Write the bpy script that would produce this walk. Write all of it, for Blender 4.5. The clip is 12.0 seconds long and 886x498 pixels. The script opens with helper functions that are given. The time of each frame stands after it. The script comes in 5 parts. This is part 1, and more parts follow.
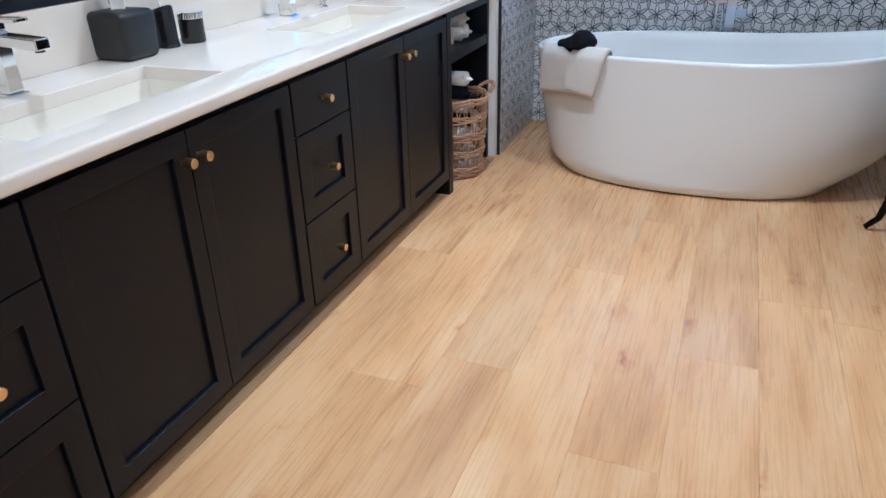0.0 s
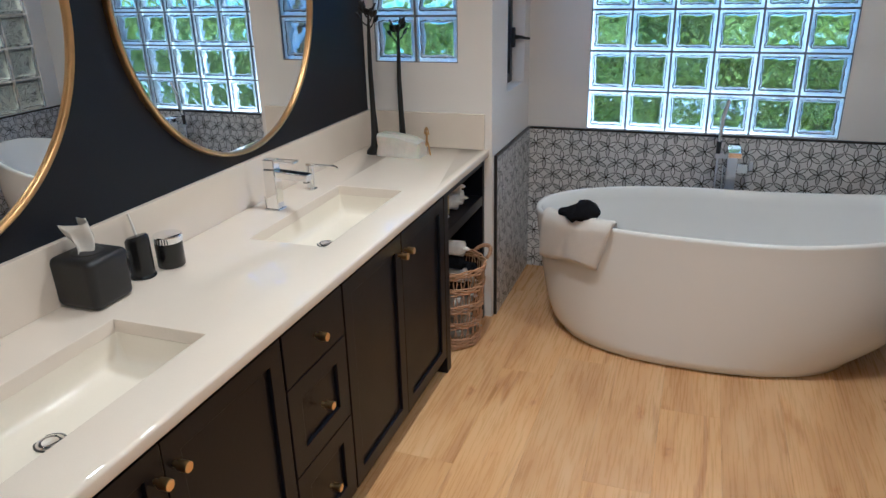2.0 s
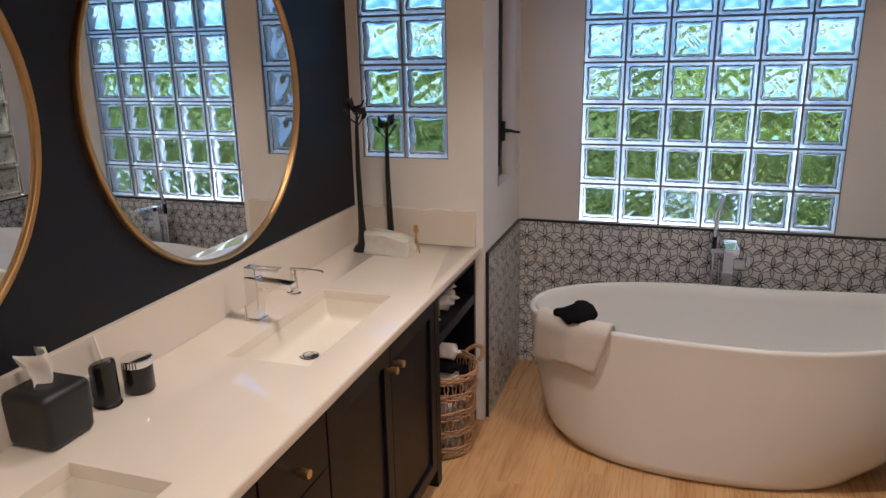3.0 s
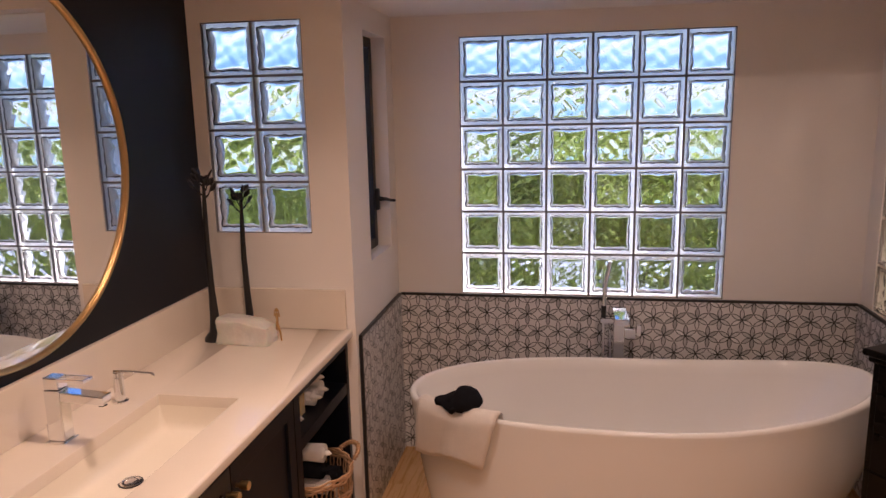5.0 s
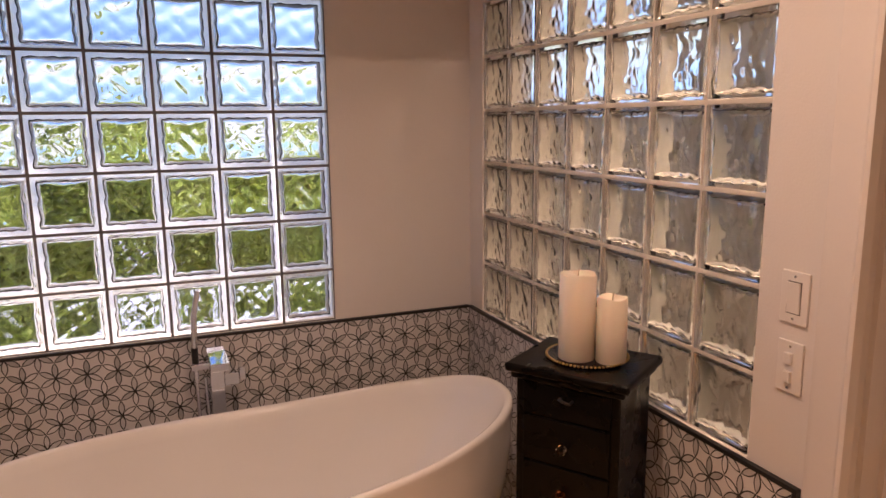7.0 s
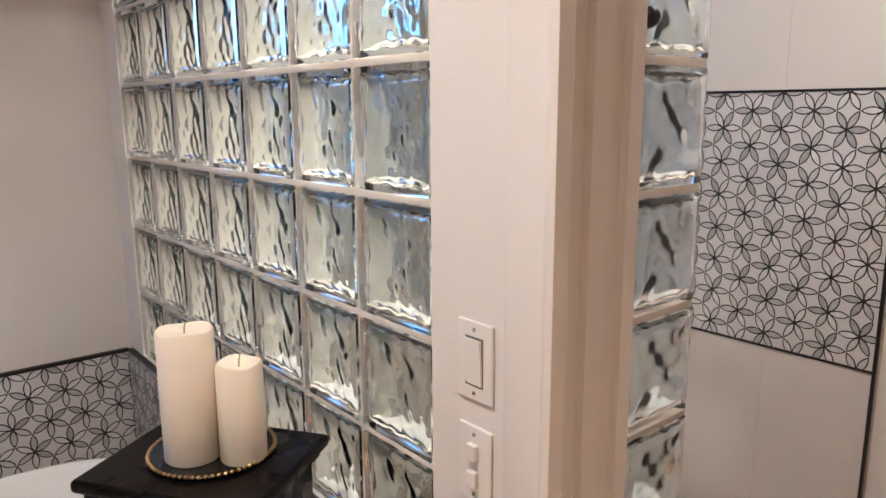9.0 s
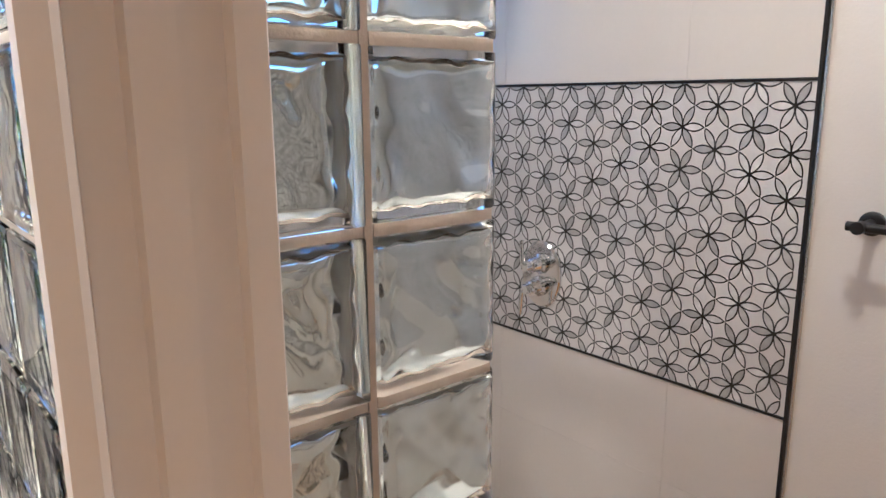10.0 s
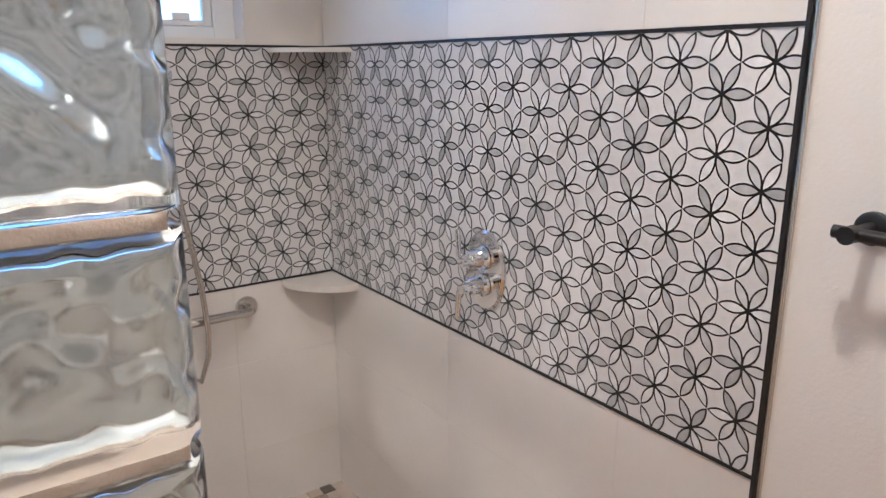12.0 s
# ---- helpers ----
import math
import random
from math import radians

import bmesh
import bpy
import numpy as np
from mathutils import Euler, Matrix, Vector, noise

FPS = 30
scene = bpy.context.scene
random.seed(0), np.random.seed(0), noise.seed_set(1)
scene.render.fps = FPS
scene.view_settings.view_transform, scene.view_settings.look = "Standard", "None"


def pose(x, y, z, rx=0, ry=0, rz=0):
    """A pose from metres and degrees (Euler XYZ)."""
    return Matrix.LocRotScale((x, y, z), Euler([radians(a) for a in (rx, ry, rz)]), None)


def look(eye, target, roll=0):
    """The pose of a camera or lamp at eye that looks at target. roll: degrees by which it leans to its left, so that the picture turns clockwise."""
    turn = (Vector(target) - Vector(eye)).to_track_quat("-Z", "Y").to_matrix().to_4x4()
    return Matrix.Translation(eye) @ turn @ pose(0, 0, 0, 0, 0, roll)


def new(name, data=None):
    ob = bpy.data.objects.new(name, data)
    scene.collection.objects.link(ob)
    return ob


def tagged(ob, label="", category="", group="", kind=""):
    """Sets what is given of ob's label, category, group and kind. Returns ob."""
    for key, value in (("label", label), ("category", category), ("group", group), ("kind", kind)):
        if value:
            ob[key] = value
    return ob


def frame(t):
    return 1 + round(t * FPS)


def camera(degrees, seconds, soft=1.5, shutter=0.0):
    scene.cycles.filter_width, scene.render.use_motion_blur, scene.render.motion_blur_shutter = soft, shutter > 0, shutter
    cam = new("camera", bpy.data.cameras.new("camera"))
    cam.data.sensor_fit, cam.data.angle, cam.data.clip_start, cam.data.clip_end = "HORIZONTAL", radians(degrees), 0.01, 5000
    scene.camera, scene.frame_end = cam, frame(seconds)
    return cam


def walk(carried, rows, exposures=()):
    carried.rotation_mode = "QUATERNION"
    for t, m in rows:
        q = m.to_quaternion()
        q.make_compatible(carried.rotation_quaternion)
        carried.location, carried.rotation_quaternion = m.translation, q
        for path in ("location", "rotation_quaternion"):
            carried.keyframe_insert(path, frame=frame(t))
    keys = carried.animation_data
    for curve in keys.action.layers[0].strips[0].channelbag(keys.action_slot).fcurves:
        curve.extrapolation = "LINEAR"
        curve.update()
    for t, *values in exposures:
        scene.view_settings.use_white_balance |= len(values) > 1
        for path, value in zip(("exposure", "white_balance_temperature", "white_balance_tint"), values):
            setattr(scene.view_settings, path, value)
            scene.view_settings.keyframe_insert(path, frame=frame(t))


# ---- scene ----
cam = camera(63.9, 12.0)
PATH = [
    (0, (0.476, 0.382, 1.275), (-0.194, 2.038, 0.377), -1.4),
    (0.5, (0.402, 0.472, 1.368), (-0.254, 2.139, 0.479), -1.3),
    (1, (0.339, 0.56, 1.467), (-0.307, 2.245, 0.606), -1.2),
    (1.5, (0.29, 0.644, 1.556), (-0.349, 2.361, 0.754), -1.3),
    (2, (0.257, 0.737, 1.635), (-0.376, 2.489, 0.907), -1.4),
    (2.5, (0.216, 0.822, 1.702), (-0.412, 2.61, 1.065), -1.3),
    (2.7, (0.185, 0.856, 1.711), (-0.435, 2.662, 1.114), -1.2),
    (4.3, (0.174, 1.031, 1.721), (-0.34, 2.922, 1.323), -1.2),
    (4.5, (0.193, 1.088, 1.721), (-0.28, 2.992, 1.33), -1.2),
    (5, (0.223, 1.229, 1.712), (-0.128, 3.161, 1.33), -1.2),
    (5.5, (0.227, 1.371, 1.696), (0.054, 3.327, 1.318), -1.1),
    (6, (0.176, 1.556, 1.683), (0.297, 3.516, 1.306), -1.0),
    (6.5, (0.165, 1.721, 1.621), (0.653, 3.628, 1.269), -1.1),
    (7, (0.289, 1.896, 1.605), (1.032, 3.718, 1.246), -0.6),
    (7.2, (0.309, 1.948, 1.591), (1.159, 3.725, 1.243), -0.4),
    (8.8, (0.811, 2.258, 1.566), (2.03, 3.797, 1.183), -0.4),
    (9, (0.892, 2.273, 1.567), (2.144, 3.783, 1.181), -0.3),
    (9.5, (1.159, 2.281, 1.582), (2.423, 3.776, 1.175), -0.5),
    (10, (1.378, 2.285, 1.577), (2.638, 3.782, 1.162), -0.3),
    (10.5, (1.599, 2.329, 1.606), (2.857, 3.825, 1.182), -0.4),
    (11, (1.754, 2.344, 1.605), (2.991, 3.858, 1.185), -0.3),
    (11.5, (1.82, 2.355, 1.577), (3.002, 3.907, 1.138), -0.3),
    (12, (1.855, 2.348, 1.553), (2.972, 3.93, 1.054), -0.1),
]
EXPOSURES = [
    (0, 2.03, 3600, -2), (1.5, 1.66, 3900, -3), (2.7, 1.3, 4450, 4), (4.3, 1.14, 5600, 24), (6, 1.3, 5900, 30),
    (7.2, 1.27, 6450, 31), (8.8, 1.92, 4700, 8), (9.5, 2.0, 4750, 7), (10.5, 2.25, 4400, 5), (12, 2.36, 4500, 6),
]
walk(cam, [(t, look(eye, target, roll)) for t, eye, target, roll in PATH], EXPOSURES)

# ---- light ----
world = bpy.data.worlds.new("sky")
scene.world = world
world.use_nodes = True
wn = world.node_tree.nodes
sky = wn.new("ShaderNodeTexSky")
sky.sky_type, sky.sun_disc = "NISHITA", False
sky.sun_elevation, sky.sun_rotation = radians(51.3), radians(87)
sky.air_density, sky.dust_density, sky.ozone_density = 1.0, 0.1, 6.0
world.node_tree.links.new(sky.outputs[0], wn["Background"].inputs[0])
wn["Background"].inputs[1].default_value = 0.15
sun = new("sun", bpy.data.lights.new("sun", "SUN"))
sun.data.energy, sun.data.angle, sun.data.color = 5.0, radians(0.5), (1.0, 0.95, 0.87)
sun.matrix_world = look((8.0, 0.4, 10.0), (0, 0, 0))

CAN_POWER, CAN_COLOR = 4.3, (1.0, 0.71, 0.45)

# ---- helpers for building ----
WORLD = {}


def thing(name, loc, label="", category="", group="", kind=""):
    ob = new(name)
    ob.location = loc
    ob.empty_display_size = 0.05
    WORLD[ob] = Vector(loc)
    return tagged(ob, label, category, group, kind)


def link(name, mesh, material, parent=None, label=""):
    """Link a mesh given in world coordinates under its parent."""
    if material is not None:
        mesh.materials.append(material)
    ob = new(name, mesh)
    if parent is not None:
        off = WORLD.get(parent, Vector((0, 0, 0)))
        mesh.transform(Matrix.Translation(-off))
        ob.parent = parent
        WORLD[ob] = off
    else:
        WORLD[ob] = Vector((0, 0, 0))
    return tagged(ob, label)


def part(name, bm, material, parent=None, label="", smooth=False):
    mesh = bpy.data.meshes.new(name)
    bmesh.ops.recalc_face_normals(bm, faces=bm.faces)
    if smooth:
        for f in bm.faces:
            f.smooth = True
        if smooth is not True:
            for e in bm.edges:
                if len(e.link_faces) == 2 and e.calc_face_angle(0) > radians(smooth):
                    e.smooth = False
    bm.to_mesh(mesh)
    bm.free()
    return link(name, mesh, material, parent, label)


def box(x0, x1, y0, y1, z0, z1, bevel=0.0, segments=2, bm=None):
    b = bmesh.new()
    bmesh.ops.create_cube(b, size=1)
    for v in b.verts:
        v.co = Vector(((x0 + x1) / 2 + v.co.x * (x1 - x0), (y0 + y1) / 2 + v.co.y * (y1 - y0), (z0 + z1) / 2 + v.co.z * (z1 - z0)))
    if bevel:
        bmesh.ops.bevel(b, geom=list(b.edges), offset=bevel, segments=segments, affect="EDGES", profile=0.5)
    return merge(bm, b)


def merge(bm, b):
    if bm is None:
        return b
    tmp = bpy.data.meshes.new("tmp")
    b.to_mesh(tmp)
    b.free()
    bm.from_mesh(tmp)
    bpy.data.meshes.remove(tmp)
    return bm


def lathe(profile, centre, steps=32, axis="z", bm=None):
    """Turn a profile of (radius, height) round an axis through the centre."""
    b = bmesh.new()
    rings = []
    for r, h in profile:
        ring = []
        for i in range(steps):
            a = 2 * math.pi * i / steps
            p = (r * math.cos(a), r * math.sin(a), h)
            if axis == "x":
                p = (h, p[0], p[1])
            elif axis == "y":
                p = (p[0], h, p[1])
            ring.append(b.verts.new(Vector(p) + Vector(centre)))
        rings.append(ring)
    for lo, hi in zip(rings, rings[1:]):
        for i in range(steps):
            j = (i + 1) % steps
            b.faces.new((lo[i], lo[j], hi[j], hi[i]))
    for ring in (rings[0], rings[-1]):
        if (ring[0].co - ring[steps // 2].co).length > 1e-5:
            b.faces.new(ring)
    bmesh.ops.remove_doubles(b, verts=b.verts, dist=1e-6)
    return merge(bm, b)


def tube(points, radius, steps=10, bm=None, closed=False):
    """A round rod along points; radius is a number or a list."""
    b = bmesh.new()
    pts = [Vector(p) for p in points]
    n = len(pts)
    radii = radius if isinstance(radius, (list, tuple)) else [radius] * n
    rings = []
    side = None
    for i, p in enumerate(pts):
        if closed:
            way = pts[(i + 1) % n] - pts[i - 1]
        else:
            way = pts[min(i + 1, n - 1)] - pts[max(i - 1, 0)]
        way.normalize()
        if side is None:
            side = way.cross(Vector((0, 0, 1)))
            if side.length < 0.01:
                side = way.cross(Vector((1, 0, 0)))
        side = (side - way * side.dot(way)).normalized()
        up = way.cross(side)
        rings.append([b.verts.new(p + (side * math.cos(2 * math.pi * k / steps) + up * math.sin(2 * math.pi * k / steps)) * radii[i]) for k in range(steps)])
    pairs = list(zip(rings, rings[1:])) + ([(rings[-1], rings[0])] if closed else [])
    for lo, hi in pairs:
        for k in range(steps):
            j = (k + 1) % steps
            b.faces.new((lo[k], lo[j], hi[j], hi[k]))
    if not closed:
        b.faces.new(rings[0])
        b.faces.new(rings[-1])
    return merge(bm, b)


def slab(axis, p0, p1, u0, u1, z0, z1, holes=()):
    """A wall across axis from p0 to p1, along u and z, with holes (u0, u1, z0, z1) through it."""
    b = bmesh.new()
    us = sorted({u0, u1, *[h[0] for h in holes], *[h[1] for h in holes]})
    zs = sorted({z0, z1, *[h[2] for h in holes], *[h[3] for h in holes]})

    def solid(i, j):
        if i < 0 or j < 0 or i >= len(us) - 1 or j >= len(zs) - 1:
            return False
        cu, cz = (us[i] + us[i + 1]) / 2, (zs[j] + zs[j + 1]) / 2
        return not any(h[0] < cu < h[1] and h[2] < cz < h[3] for h in holes)

    def quad(pts):
        b.faces.new([b.verts.new((p, u, z) if axis == "x" else (u, p, z)) for p, u, z in pts])

    for i in range(len(us) - 1):
        for j in range(len(zs) - 1):
            if not solid(i, j):
                continue
            a, c, d, e = us[i], us[i + 1], zs[j], zs[j + 1]
            for p in (p0, p1):
                quad([(p, a, d), (p, c, d), (p, c, e), (p, a, e)])
            if not solid(i - 1, j):
                quad([(p0, a, d), (p1, a, d), (p1, a, e), (p0, a, e)])
            if not solid(i + 1, j):
                quad([(p0, c, d), (p1, c, d), (p1, c, e), (p0, c, e)])
            if not solid(i, j - 1):
                quad([(p0, a, d), (p1, a, d), (p1, c, d), (p0, c, d)])
            if not solid(i, j + 1):
                quad([(p0, a, e), (p1, a, e), (p1, c, e), (p0, c, e)])
    bmesh.ops.remove_doubles(b, verts=b.verts, dist=1e-5)
    return b


# ---- materials ----
def material(name, color, rough=0.5, metal=0.0, spots=0.0, spot_scale=6.0, grain=0.0, grain_scale=150.0, bump=0.0, bump_scale=80.0,
             random_tint=0.0, per="object", rough_var=0.0, coat=0.0, sheen=0.0, subsurface=0.0, stretch=(1, 1, 1), spec=0.5):
    m = bpy.data.materials.new(name)
    m.use_nodes = True
    nt = m.node_tree
    n, l = nt.nodes, nt.links
    b = n["Principled BSDF"]
    b.inputs["Roughness"].default_value = rough
    b.inputs["Metallic"].default_value = metal
    b.inputs["Coat Weight"].default_value = coat
    b.inputs["Sheen Weight"].default_value = sheen
    b.inputs["Specular IOR Level"].default_value = spec
    if subsurface:
        b.inputs["Subsurface Weight"].default_value = subsurface
        b.inputs["Subsurface Radius"].default_value = (0.02, 0.012, 0.008)
    tc = n.new("ShaderNodeTexCoord")
    mp = n.new("ShaderNodeMapping")
    mp.inputs["Scale"].default_value = stretch
    l.new(tc.outputs["Object"], mp.inputs[0])
    value = n.new("ShaderNodeValue")
    value.outputs[0].default_value = 1.0
    cur = value.outputs[0]

    def math_node(op, a, c):
        k = n.new("ShaderNodeMath")
        k.operation = op
        for s, v in zip(k.inputs, (a, c)):
            if isinstance(v, (int, float)):
                s.default_value = v
            else:
                l.new(v, s)
        return k.outputs[0]

    def noise_tex(scale, detail):
        k = n.new("ShaderNodeTexNoise")
        k.inputs["Scale"].default_value = scale
        k.inputs["Detail"].default_value = detail
        l.new(mp.outputs[0], k.inputs["Vector"])
        return k.outputs[0]

    for amount, scale in ((spots, spot_scale), (grain, grain_scale)):
        if amount:
            cur = math_node("MULTIPLY", cur, math_node("ADD", 1 - amount, math_node("MULTIPLY", noise_tex(scale, 4), 2 * amount)))
    if random_tint:
        info = n.new("ShaderNodeObjectInfo").outputs["Random"] if per == "object" else n.new("ShaderNodeNewGeometry").outputs["Random Per Island"]
        cur = math_node("MULTIPLY", cur, math_node("ADD", 1 - random_tint, math_node("MULTIPLY", info, 2 * random_tint)))
    mix = n.new("ShaderNodeVectorMath")
    mix.operation = "SCALE"
    mix.inputs[0].default_value = color
    l.new(cur, mix.inputs["Scale"])
    l.new(mix.outputs[0], b.inputs["Base Color"])
    if rough_var:
        l.new(math_node("ADD", rough - rough_var, math_node("MULTIPLY", noise_tex(spot_scale * 2, 5), 2 * rough_var)), b.inputs["Roughness"])
    if bump:
        k = n.new("ShaderNodeBump")
        k.inputs["Strength"].default_value = 1.0
        k.inputs["Distance"].default_value = bump
        l.new(noise_tex(bump_scale, 4), k.inputs["Height"])
        l.new(k.outputs[0], b.inputs["Normal"])
    return m


def glass_material(name, color, rough=0.0, ior=1.45):
    m = bpy.data.materials.new(name)
    m.use_nodes = True
    b = m.node_tree.nodes["Principled BSDF"]
    b.inputs["Base Color"].default_value = (*color, 1)
    b.inputs["Roughness"].default_value = rough
    b.inputs["IOR"].default_value = ior
    b.inputs["Transmission Weight"].default_value = 1.0
    return m


def wood_floor_material():
    m = bpy.data.materials.new("oak_plank")
    m.use_nodes = True
    nt = m.node_tree
    n, l = nt.nodes, nt.links
    b = n["Principled BSDF"]
    tc = n.new("ShaderNodeTexCoord")
    info = n.new("ShaderNodeObjectInfo")
    shift = n.new("ShaderNodeVectorMath")
    shift.operation = "MULTIPLY_ADD"
    comb = n.new("ShaderNodeCombineXYZ")
    for s in comb.inputs:
        l.new(info.outputs["Random"], s)
    l.new(comb.outputs[0], shift.inputs[0])
    shift.inputs[1].default_value = (37, 91, 13)
    l.new(tc.outputs["Object"], shift.inputs[2])

    def mapped(scale):
        k = n.new("ShaderNodeMapping")
        k.inputs["Scale"].default_value = scale
        l.new(shift.outputs[0], k.inputs[0])
        return k.outputs[0]

    def tex(scale, vec, detail=6, distortion=0.0):
        k = n.new("ShaderNodeTexNoise")
        k.inputs["Scale"].default_value = scale
        k.inputs["Detail"].default_value = detail
        k.inputs["Distortion"].default_value = distortion
        l.new(vec, k.inputs["Vector"])
        return k.outputs[0]

    def ramp(fac, stops):
        k = n.new("ShaderNodeValToRGB")
        e = k.color_ramp.elements
        while len(e) < len(stops):
            e.new(0.5)
        for el, (p, c) in zip(e, stops):
            el.position, el.color = p, (*c, 1)
        l.new(fac, k.inputs[0])
        return k.outputs[0]

    def mixed(kind, fac, a, c):
        k = n.new("ShaderNodeMix")
        k.data_type, k.blend_type = "RGBA", kind
        if isinstance(fac, float):
            k.inputs[0].default_value = fac
        else:
            l.new(fac, k.inputs[0])
        l.new(a, k.inputs[6])
        l.new(c, k.inputs[7])
        return k.outputs[2]

    broad = tex(2.2, mapped((2.2, 0.5, 1)), 4, 0.8)
    base = ramp(broad, [(0.25, (0.43, 0.235, 0.090)), (0.48, (0.61, 0.37, 0.155)), (0.75, (0.70, 0.48, 0.240))])
    fine = tex(26, mapped((6, 0.18, 1)), 8, 0.3)
    base = mixed("MULTIPLY", 0.20, base, ramp(fine, [(0.3, (0.72, 0.68, 0.64)), (0.5, (1, 1, 1)), (0.8, (1.0, 1.0, 1.0))]))
    # darker cathedral streaks and knots
    streak = tex(5, mapped((2.6, 0.22, 1)), 5, 1.8)
    base = mixed("MULTIPLY", 0.75, base, ramp(streak, [(0.26, (0.62, 0.52, 0.43)), (0.38, (1, 1, 1)), (1.0, (1, 1, 1))]))
    knot = n.new("ShaderNodeTexVoronoi")
    knot.voronoi_dimensions = "2D"
    knot.inputs["Scale"].default_value = 3.0
    knot.inputs["Randomness"].default_value = 1.0
    wob = n.new("ShaderNodeTexNoise")
    wob.inputs["Scale"].default_value = 22.0
    l.new(shift.outputs[0], wob.inputs["Vector"])
    push = n.new("ShaderNodeVectorMath")
    push.operation = "MULTIPLY_ADD"
    push.inputs[1].default_value = (0.09, 0.09, 0.0)
    l.new(wob.outputs["Color"], push.inputs[0])
    l.new(mapped((1.3, 0.55, 1)), push.inputs[2])
    l.new(push.outputs[0], knot.inputs["Vector"])
    some = n.new("ShaderNodeSeparateColor")
    l.new(knot.outputs["Color"], some.inputs[0])
    pick = n.new("ShaderNodeMapRange")
    pick.inputs["From Min"].default_value, pick.inputs["From Max"].default_value = 0.2, 0.8
    l.new(some.outputs[0], pick.inputs[0])
    base = mixed("MULTIPLY", pick.outputs[0], base, ramp(knot.outputs["Distance"], [(0.0, (0.40, 0.28, 0.19)), (0.016, (0.60, 0.46, 0.35)), (0.05, (0.86, 0.78, 0.70)), (0.13, (1, 1, 1))]))
    tint = ramp(info.outputs["Random"], [(0.0, (0.93, 0.92, 0.93)), (0.3, (1.0, 0.98, 0.95)), (0.6, (0.96, 0.93, 0.88)), (1.0, (1.03, 1.0, 0.95))])
    base = mixed("MULTIPLY", 1.0, base, tint)
    l.new(base, b.inputs["Base Color"])
    r = n.new("ShaderNodeMapRange")
    r.inputs["To Min"].default_value, r.inputs["To Max"].default_value = 0.20, 0.36
    l.new(fine, r.inputs[0])
    l.new(r.outputs[0], b.inputs["Roughness"])
    k = n.new("ShaderNodeBump")
    k.inputs["Distance"].default_value = 0.0006
    l.new(fine, k.inputs["Height"])
    l.new(k.outputs[0], b.inputs["Normal"])
    return m


M_PAINT = material("white_paint", (0.78, 0.745, 0.71), 0.55, spots=0.02, spot_scale=3, grain=0.015, grain_scale=220, bump=0.0006, bump_scale=160)
M_SINK = material("sink_porcelain", (0.80, 0.74, 0.63), 0.12, spots=0.02, spot_scale=6, grain=0.02, rough_var=0.03)
M_TRIM = material("trim_paint", (0.80, 0.75, 0.70), 0.35, spots=0.02, grain=0.015, bump=0.0002, bump_scale=60)
M_NAVY = material("navy_paint", (0.0065, 0.0085, 0.0145), 0.5, spec=0.3, spots=0.06, spot_scale=3, grain=0.04, bump=0.0005, bump_scale=170)
M_CEIL = material("ceiling_paint", (0.80, 0.78, 0.75), 0.7, spots=0.02, grain=0.02, bump=0.0012, bump_scale=90)
M_QUARTZ = material("quartz", (0.74, 0.66, 0.56), 0.02, spots=0.03, spot_scale=9, grain=0.03, grain_scale=260, rough_var=0.012, spec=0.9)
M_CAB = material("cabinet_paint", (0.0050, 0.0056, 0.0095), 0.36, spec=0.22, spots=0.08, spot_scale=4, grain=0.05, bump=0.0002, bump_scale=90, rough_var=0.05)
M_CABIN = material("cabinet_inside", (0.006, 0.008, 0.014), 0.5, spots=0.1, grain=0.05)
M_BRASS = material("brushed_brass", (0.72, 0.50, 0.21), 0.28, 1.0, spots=0.05, grain=0.1, grain_scale=400, stretch=(1, 1, 8))
M_GOLD = material("gold_leaf", (0.58, 0.37, 0.15), 0.3, 1.0, spots=0.12, spot_scale=25, grain=0.08, bump=0.0006, bump_scale=120)
M_CHROME = material("chrome", (0.84, 0.85, 0.87), 0.07, 1.0, spots=0.03, rough_var=0.02)
M_STEEL = material("brushed_steel", (0.6, 0.58, 0.55), 0.25, 1.0, spots=0.05, grain=0.06)
M_ACRYLIC = material("tub_acrylic", (0.80, 0.785, 0.765), 0.13, spots=0.012, spot_scale=2, rough_var=0.02)
M_PORC = material("basin_porcelain", (0.74, 0.70, 0.64), 0.1, spots=0.02, rough_var=0.02)
M_MARBLE = material("white_marble", (0.72, 0.70, 0.69), 0.22, spots=0.07, spot_scale=14, grain=0.03, rough_var=0.05)
M_LINE = material("inlay_line", (0.018, 0.017, 0.018), 0.4, spots=0.1, spot_scale=40)
M_PETAL_O = material("grey_marble_object", (0.60, 0.59, 0.585), 0.22, spots=0.2, spot_scale=60, random_tint=0.30)
M_PETAL_I = material("grey_marble", (0.60, 0.59, 0.585), 0.22, spots=0.2, spot_scale=60, random_tint=0.30, per="island")
M_EDGE = material("black_edge", (0.014, 0.013, 0.014), 0.38, spots=0.1)
M_SHTILE = material("porcelain_tile", (0.74, 0.70, 0.655), 0.28, spots=0.04, spot_scale=5, grain=0.02, grain_scale=90, bump=0.0004, bump_scale=22, random_tint=0.02)
M_GROUT = material("pale_grout", (0.44, 0.375, 0.31), 0.8, spots=0.1, spot_scale=30, grain=0.1, bump=0.0008, bump_scale=300)
M_GROUTL = material("cream_grout", (0.62, 0.575, 0.51), 0.8, spots=0.08, spot_scale=30, grain=0.08, bump=0.0008, bump_scale=300)
M_GROUTD = material("grey_grout", (0.20, 0.185, 0.175), 0.8, spots=0.1, spot_scale=30, grain=0.1, bump=0.0008, bump_scale=300)
